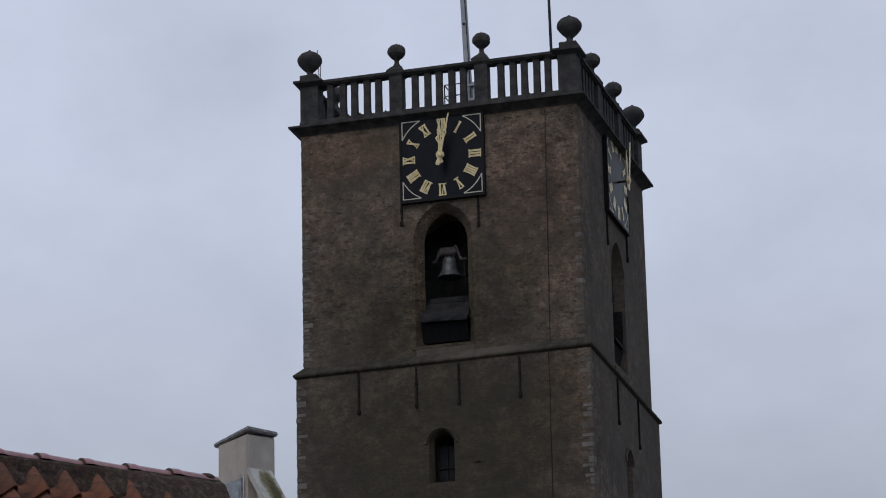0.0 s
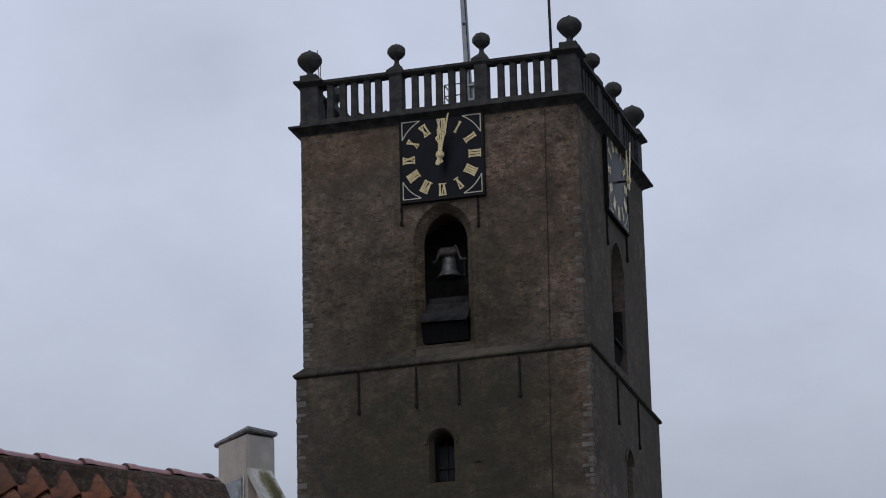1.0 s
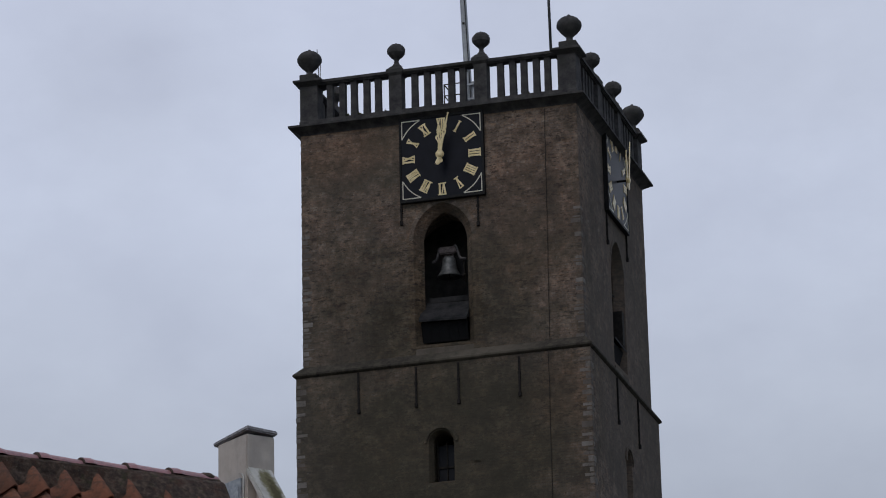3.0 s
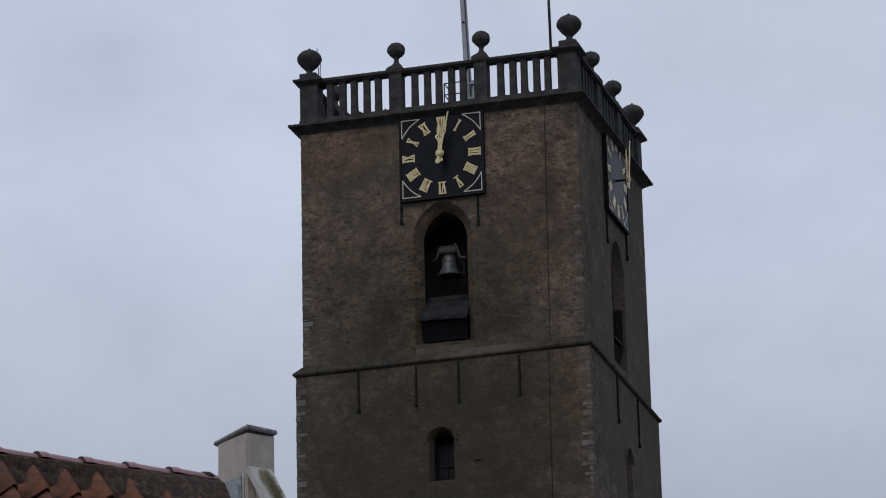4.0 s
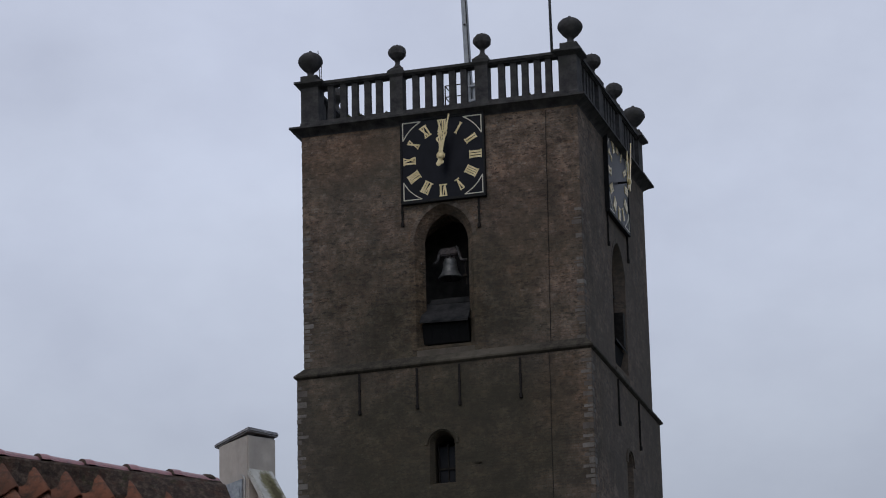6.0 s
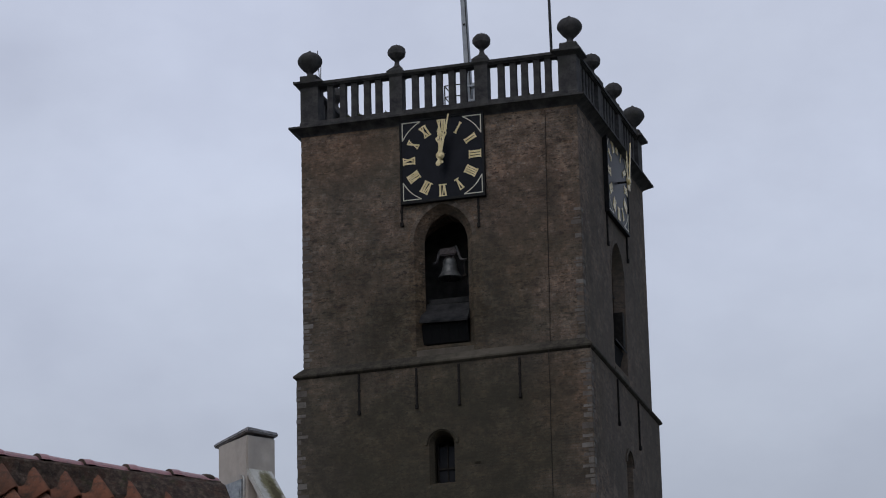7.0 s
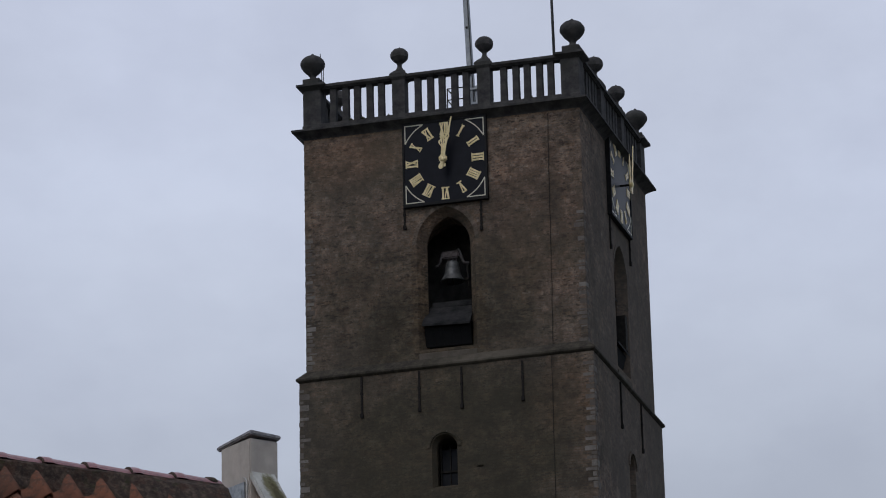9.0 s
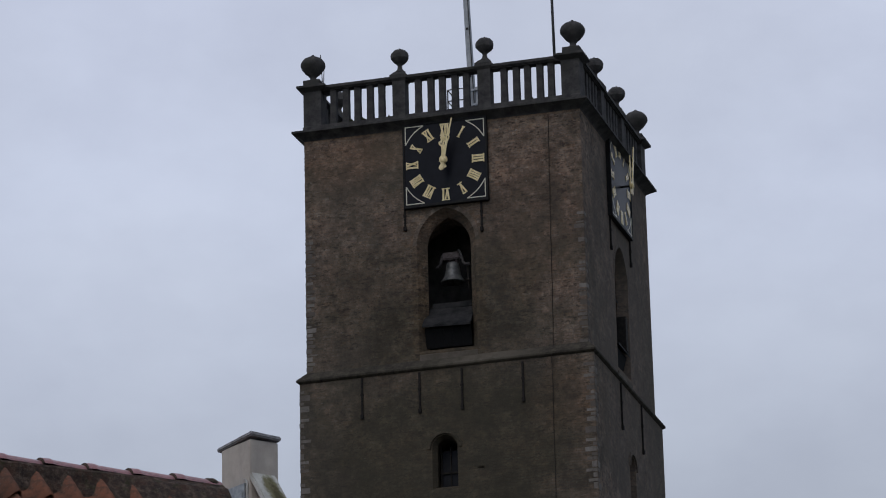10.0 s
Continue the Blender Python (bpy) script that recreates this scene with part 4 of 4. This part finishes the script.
def pantile(bm, x, y, lift=0.0):
    """One S-shaped pantile: x along the ridge, hanging from y downwards, tail raised over the tile below."""
    rows = []
    for dy, up in ((0.0, 0.0), (-ROW - 0.06, 0.045)):
        rows.append([bm.verts.new((x + a, y + dy, b + up + lift)) for a, b in WAVE])
        rows.append([bm.verts.new((x + a, y + dy, b + up + lift - 0.016)) for a, b in WAVE])
    t0, b0, t1, b1 = rows
    n = len(WAVE)
    for i in range(n - 1):
        bm.faces.new((t0[i], t0[i + 1], t1[i + 1], t1[i]))
        bm.faces.new((b0[i], b1[i], b1[i + 1], b0[i + 1]))
        bm.faces.new((t1[i], t1[i + 1], b1[i + 1], b1[i]))
    bm.faces.new((t0[n - 1], b0[n - 1], b1[n - 1], t1[n - 1]))
    bm.faces.new((t0[0], t1[0], b1[0], b0[0]))


cols, rows_n = int(LEN / CW), int(slope / ROW)
first = None
rest = bmesh.new()
far = bmesh.new()
rng = random.Random(11)
for r in range(rows_n):
    for c in range(cols):
        x, y = -0.225 - c * CW, -0.035 - r * ROW
        if r < 10:
            m = ROOF[-1] @ pose(x + rng.uniform(-0.004, 0.004), y + rng.uniform(-0.006, 0.006), -0.010, rng.uniform(-0.6, 0.6), 0, rng.uniform(-0.8, 0.8))
            if first is None:
                bm = bmesh.new()
                pantile(bm, 0, 0)
                first = part("roof_tile", bm, TILE, house)
                first.data.shade_smooth()
                first.matrix_local = m
            else:
                share(first, m)
        else:
            pantile(rest, x, y)
        pantile(far, 0.02 + c * CW, y)
o = part("lower_tiles", rest, TILE, house)
o.matrix_local = ROOF[-1]
o["kind"] = "stuff"
o = part("far_slope_tiles", far, TILE, house)
o.matrix_local = ROOF[1]
o["kind"] = "stuff"
# mortar bed under the ridge, lumpy, filling the troughs of the top course
bm = bmesh.new()
n = 150
last = None
for i in range(n + 1):
    x = -LEN + LEN * i / n
    w = 0.235 + 0.035 * noise.noise(Vector((x * 6, 0, 0))) + 0.015 * noise.noise(Vector((x * 23, 3, 0)))
    k = 0.053 + 0.014 * noise.noise(Vector((x * 15, 7, 1)))
    near = max(0.0, min(1.0, (x + 1.0) / 0.6))       # thicker bed towards the gable end
    w, k = w + 0.15 * near, k + 0.075 * near
    cp, sp = math.cos(radians(PITCH)), math.sin(radians(PITCH))
    z0 = RIDGE_Z - 0.10
    pts = []
    for d, up in ((w, -0.03), (w - 0.055, k - 0.02), (0.105, k + 0.012), (0.085, 0.076 + (k - 0.042) * 0.7), (0.044, 0.114 + (k - 0.042 - 0.075 * near) * 0.5), (0.020, 0.113 + (k - 0.042 - 0.075 * near) * 0.5), (0.006 + (k - 0.042 - 0.075 * near) * 0.6, 0.103), (-0.015, 0.09)):
        pts.append((x, -(d * cp) - up * sp, z0 - d * sp + up * cp))
    pts += [(a, -b, c) for a, b, c in pts[::-1]]
    cur = [bm.verts.new(q) for q in pts]
    if last:
        for j in range(len(cur) - 1):
            bm.faces.new((last[j], last[j + 1], cur[j + 1], cur[j]))
    else:
        bm.faces.new(cur)
    last = cur
bm.faces.new(last[::-1])
part("ridge_mortar", bm, MORTAR, house, "dark mossy mortar under the ridge tiles")
RL = 0.319
first = None
for i in range(int(LEN / RL)):
    m = pose(0.005 - RL * (i + 1), rng.uniform(-0.006, 0.006), RIDGE_Z - 0.075, 0, rng.uniform(-0.5, 0.5), rng.uniform(-1, 1))
    if first is None:
        bm = bmesh.new()
        st = [(-0.035, 0.100), (-0.03, 0.108), (0.03, 0.109), (0.06, 0.101), (RL, 0.086)]
        rings = []
        for x, rad in st:
            rings.append([bm.verts.new((x, rad * 1.1 * math.cos(radians(28 + 124 * j / 12)), rad * math.sin(radians(28 + 124 * j / 12)))) for j in range(13)])
        for a, b in zip(rings[1:], rings[2:]):
            for j in range(12):
                bm.faces.new((a[j], a[j + 1], b[j + 1], b[j]))
        for ring in (rings[0], rings[-1]):
            bm.faces.new(ring).material_index = 1
        for j in range(12):
            bm.faces.new((rings[0][j], rings[0][j + 1], rings[1][j + 1], rings[1][j])).material_index = 1
        first = part("ridge_tile", bm, RIDGE, house)
        first.data.materials.append(MORTAR)
        first.matrix_local = m
    else:
        share(first, m)
bm = bmesh.new()
bmesh.ops.create_icosphere(bm, subdivisions=3, radius=0.062, matrix=pose(-0.06, -0.02, RIDGE_Z - 0.02) @ Matrix.Diagonal((0.9, 1.1, 0.72, 1)))
for v in bm.verts:
    v.co += v.normal * 0.008 * noise.noise(v.co * 22)
part("mortar_lump", bm, MORTAR, house, "lump of dark mortar closing the ridge", smooth=True)
bm = bmesh.new()
box(bm, (-0.05, -slope, -0.10), (0.0, -0.02, 0.075), 0.008)
o = part("verge_board", bm, OLDWOOD, house, "dark verge at the gable end")
o.matrix_local = ROOF[-1]

# ---- the neighbour's rendered chimney and gable ----
NB = pose(-2.28, 37.03, 0, 0, 0, 36.0)
nb = tagged(new("neighbour_house"), "house with a grey rendered chimney and white mossy gable coping", "house")
nb.matrix_world = NB
CZ = 11.30
stack = part("chimney", boxed((-0.19, -0.265, 9.2), (0.19, 0.35, CZ - 0.06), 0.012), PLASTER, nb, "grey rendered chimney stack")
cap = part("chimney_cap", boxed((-0.205, -0.30, -0.022), (0.215, 0.43, 0.03), 0.014), CAPSTONE, stack, "grey weathered cap slab")
cap.matrix_local = Matrix.Translation((0, 0, CZ - 0.03)) @ Matrix.Rotation(radians(-5), 4, Vector((math.cos(radians(36)), -math.sin(radians(36)), 0)))
flash = part("flashing", boxed((-0.215, -0.205, 9.2), (-0.05, 0.37, 10.77), 0.03), FLASH, stack, "grey-blue lead flashing")
bm = bmesh.new()
last = None
for i in range(15):
    # a hand-laid bead that bends over the top of the lead and runs down its edge
    q = i / 14
    y, z = (-0.13 - 0.095 * math.sin(q / 0.45 * math.pi / 2), 10.80 - 0.10 * (1 - math.cos(q / 0.45 * math.pi / 2))) if q < 0.45 else (-0.225 - 0.004 * math.sin(q * 9), 10.70 - (q - 0.45) * 2.7)
    r = 0.011 + 0.004 * math.sin(i * 2.3)
    cur = [bm.verts.new((-0.205 + r * math.cos(j * math.pi / 3), y + r * math.sin(j * math.pi / 3), z)) for j in range(6)]
    if last:
        for j in range(6):
            bm.faces.new((last[j], last[(j + 1) % 6], cur[(j + 1) % 6], cur[j]))
    else:
        bm.faces.new(cur)
    last = cur
bm.faces.new(last[::-1])
part("mortar_fillet", bm, LIMEWASH, stack, "white mortar fillet beside the flashing", smooth=True)
part("flashing_step", boxed((-0.228, -0.16, 9.2), (-0.05, 0.385, 10.66), 0.015), FLASH, stack)
bm = bmesh.new()
box(bm, (-0.17, -4.2, -0.07), (0.17, 0.0, 0.0), 0.015)
cop = part("gable_coping", bm, COPING, nb, "white sloping gable coping with yellow moss")
cop.matrix_local = pose(-0.015, -0.25, 10.87, 52, 0, 0)
rim = part("coping_edge", boxed((-0.20, -4.2, -0.09), (-0.165, 0.0, 0.018), 0.01), LIMEWASH, nb, "white limewashed coping edge")
rim.matrix_local = cop.matrix_local
bm = bmesh.new()
pts = [(-3.0, 0), (2.5, 0), (2.5, 7.9), (0.1, 10.6), (-0.2, 10.75), (-3.0, 7.45)]
f, g = [bm.verts.new((-0.06, y, z)) for y, z in pts], [bm.verts.new((0.16, y, z)) for y, z in pts]
bm.faces.new(f)
bm.faces.new(g[::-1])
for i in range(6):
    bm.faces.new((f[i], f[(i + 1) % 6], g[(i + 1) % 6], g[i]))
part("gable_wall", bm, PLASTER, nb)
for sgn in (-1, 1):
    bm = bmesh.new()
    run = 3.2 if sgn < 0 else 2.8
    for i in range(22):
        # tile courses as shallow steps
        d0, d1 = run * i / 22, run * (i + 1) / 22 + 0.03
        v = [bm.verts.new((x, sgn * d, 10.5 - d * math.tan(radians(47)) + up)) for x in (-5.1, -0.07) for d, up in ((d0, 0.0), (d1, 0.03), (d1, -0.03), (d0, -0.06))]
        for q in ((0, 1, 2, 3), (4, 7, 6, 5), (0, 4, 5, 1), (1, 5, 6, 2), (2, 6, 7, 3), (3, 7, 4, 0)):
            bm.faces.new([v[k] for k in q])
    part("roof_slope", bm, TILE, nb, "weathered orange tile courses")
part("house_wall", boxed((-5.0, -2.9, 0), (-0.06, -2.6, 7.3)), PLASTER, nb)
part("house_wall", boxed((-5.0, 2.2, 0), (-0.06, 2.5, 7.6)), PLASTER, nb)
part("house_wall", boxed((-5.0, -2.6, 0), (-4.7, 2.2, 7.3)), PLASTER, nb)


# ---- the tower's bricks: big old bricks in stretcher and header courses, unevenly proud ----
COURSE, LONG = 0.079, 0.262


def inside(s0, z0, outline, margin=0.02):
    """Whether a point lies in an outline, widened a little."""
    hit = False
    n = len(outline)
    cx = sum(q[0] for q in outline) / n
    cz = sum(q[1] for q in outline) / n
    pts = [(cx + (x - cx) * (1 + margin), cz + (z - cz) * (1 + margin)) for x, z in outline]
    for i in range(n):
        (x0, y0), (x1, y1) = pts[i], pts[(i + 1) % n]
        if (y0 > z0) != (y1 > z0) and s0 < (x1 - x0) * (z0 - y0) / (y1 - y0) + x0:
            hit = not hit
    return hit


def lay(place, s0, s1, z0, z1, holes, seed, loose=None, proud=0.0022):
    """Bricks on one wall face. loose(s, z): those to be laid as single objects, else all go into one joined mesh."""
    rng = random.Random(seed)
    verts, quads, single = [], [], []
    row = 0
    z = z0
    while z + COURSE <= z1:
        header = row % 2
        step = LONG * (0.5 if header else 1.0)
        s = s0 - (step * 0.5 if header else rng.uniform(0.0, 0.25) * LONG)
        wob = rng.uniform(-0.004, 0.004)
        while s < s1 - 0.03:
            a, b = max(s, s0 + rng.uniform(-0.012, 0.008)), min(s + step - 0.012, s1)
            s += step * rng.uniform(0.95, 1.05)
            if b - a < 0.05:
                continue
            if any(inside((a + b) / 2 + k * (b - a) / 2, z + COURSE / 2, h) for h in holes for k in (-0.8, 0, 0.8)):
                continue
            out = proud * (1 + rng.uniform(-0.7, 0.7) - (0.6 if rng.random() < 0.06 else 0))
            lo, hi = z + wob + rng.uniform(0.001, 0.006), z + wob + COURSE - rng.uniform(0.001, 0.006)
            if loose and loose(a, z):
                single.append((a, b, lo, hi, out))
                continue
            j = [rng.uniform(-0.004, 0.004) for _ in range(8)]
            base = len(verts)
            e = 0.0035
            verts += [place(a, 0.004, lo), place(b, 0.004, lo), place(b, 0.004, hi), place(a, 0.004, hi),
                      place(a + e + j[0], -out, lo + e + j[1] / 2), place(b - e + j[2], -out, lo + e + j[3] / 2), place(b - e + j[4], -out, hi - e + j[5] / 2), place(a + e + j[6], -out, hi - e + j[7] / 2)]
            quads += [tuple(base + i for i in q) for q in ((4, 5, 6, 7), (0, 1, 5, 4), (1, 2, 6, 5), (2, 3, 7, 6), (3, 0, 4, 7))]
        z += COURSE
        row += 1
    me = bpy.data.meshes.new("brickwork")
    me.from_pydata(verts, [], quads)
    me.update()
    bm = bmesh.new()
    bm.from_mesh(me)
    bmesh.ops.recalc_face_normals(bm, faces=bm.faces)
    bm.to_mesh(me)
    bm.free()
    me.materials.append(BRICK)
    ob = new("brickwork", me)
    ob.parent = tower
    ob["kind"] = "stuff"
    return single


RING = arch(BELL_C, 0.96, 26.9, 30.02, 1.15)
RING2 = arch(4.25, 0.93, 26.9, 29.72, 1.13)
HOOD, HOOD2 = arch(3.95, 0.38, 23.02, 24.16, 0.38), arch(4.05, 0.38, 23.02, 24.16, 0.38)
lay(FR["front"], 0.0, S, Z_UP - 0.02, Z_CORN + 0.02, (RING,), 1)
lay(FR["side"], 0.0, S, Z_UP - 0.02, Z_CORN + 0.02, (RING2,), 2, None, 0.0015)
ones = lay(FL["front"], -OUT, S + OUT, 20.5, Z_STRING - 0.0, (HOOD,), 3, lambda s, z: s > 5.2 and 22.6 < z < 24.0)
lay(FL["side"], -OUT, S + OUT, 20.5, Z_STRING - 0.0, (HOOD2,), 4, None, 0.0015)
kinds = {}
for a, b, lo, hi, out in ones[:290]:
    key = (round((b - a) / 0.04), )
    if key not in kinds:
        w = (b - a) / 2
        bm = bmesh.new()
        v = [bm.verts.new(q) for q in ((-w, 0.02, 0), (w, 0.02, 0), (w, 0.02, 0.064), (-w, 0.02, 0.064), (-w + 0.005, 0, 0.006), (w - 0.006, 0, 0.004), (w - 0.004, 0, 0.06), (-w + 0.007, 0, 0.057))]
        for q in ((4, 5, 6, 7), (0, 1, 5, 4), (1, 2, 6, 5), (2, 3, 7, 6), (3, 0, 4, 7)):
            bm.faces.new([v[i] for i in q])
        kinds[key] = o = part("brick", bm, BRICKONE, tower)
    else:
        o = share(kinds[key], Matrix())
    o.matrix_local = pose((a + b) / 2, -OUT - out, lo, 0, random.uniform(-0.5, 0.5), 0)


def motions():
    # the cloud sheet drifts to the viewer's left and sinks a little
    walk(cloud_sheet, [(0, pose(0, 0, 0)), (5, pose(0, 0, 0, -0.12, 0, 3.0)), (10, pose(0, 0, 0, -0.24, 0, 6.0))])


motions()
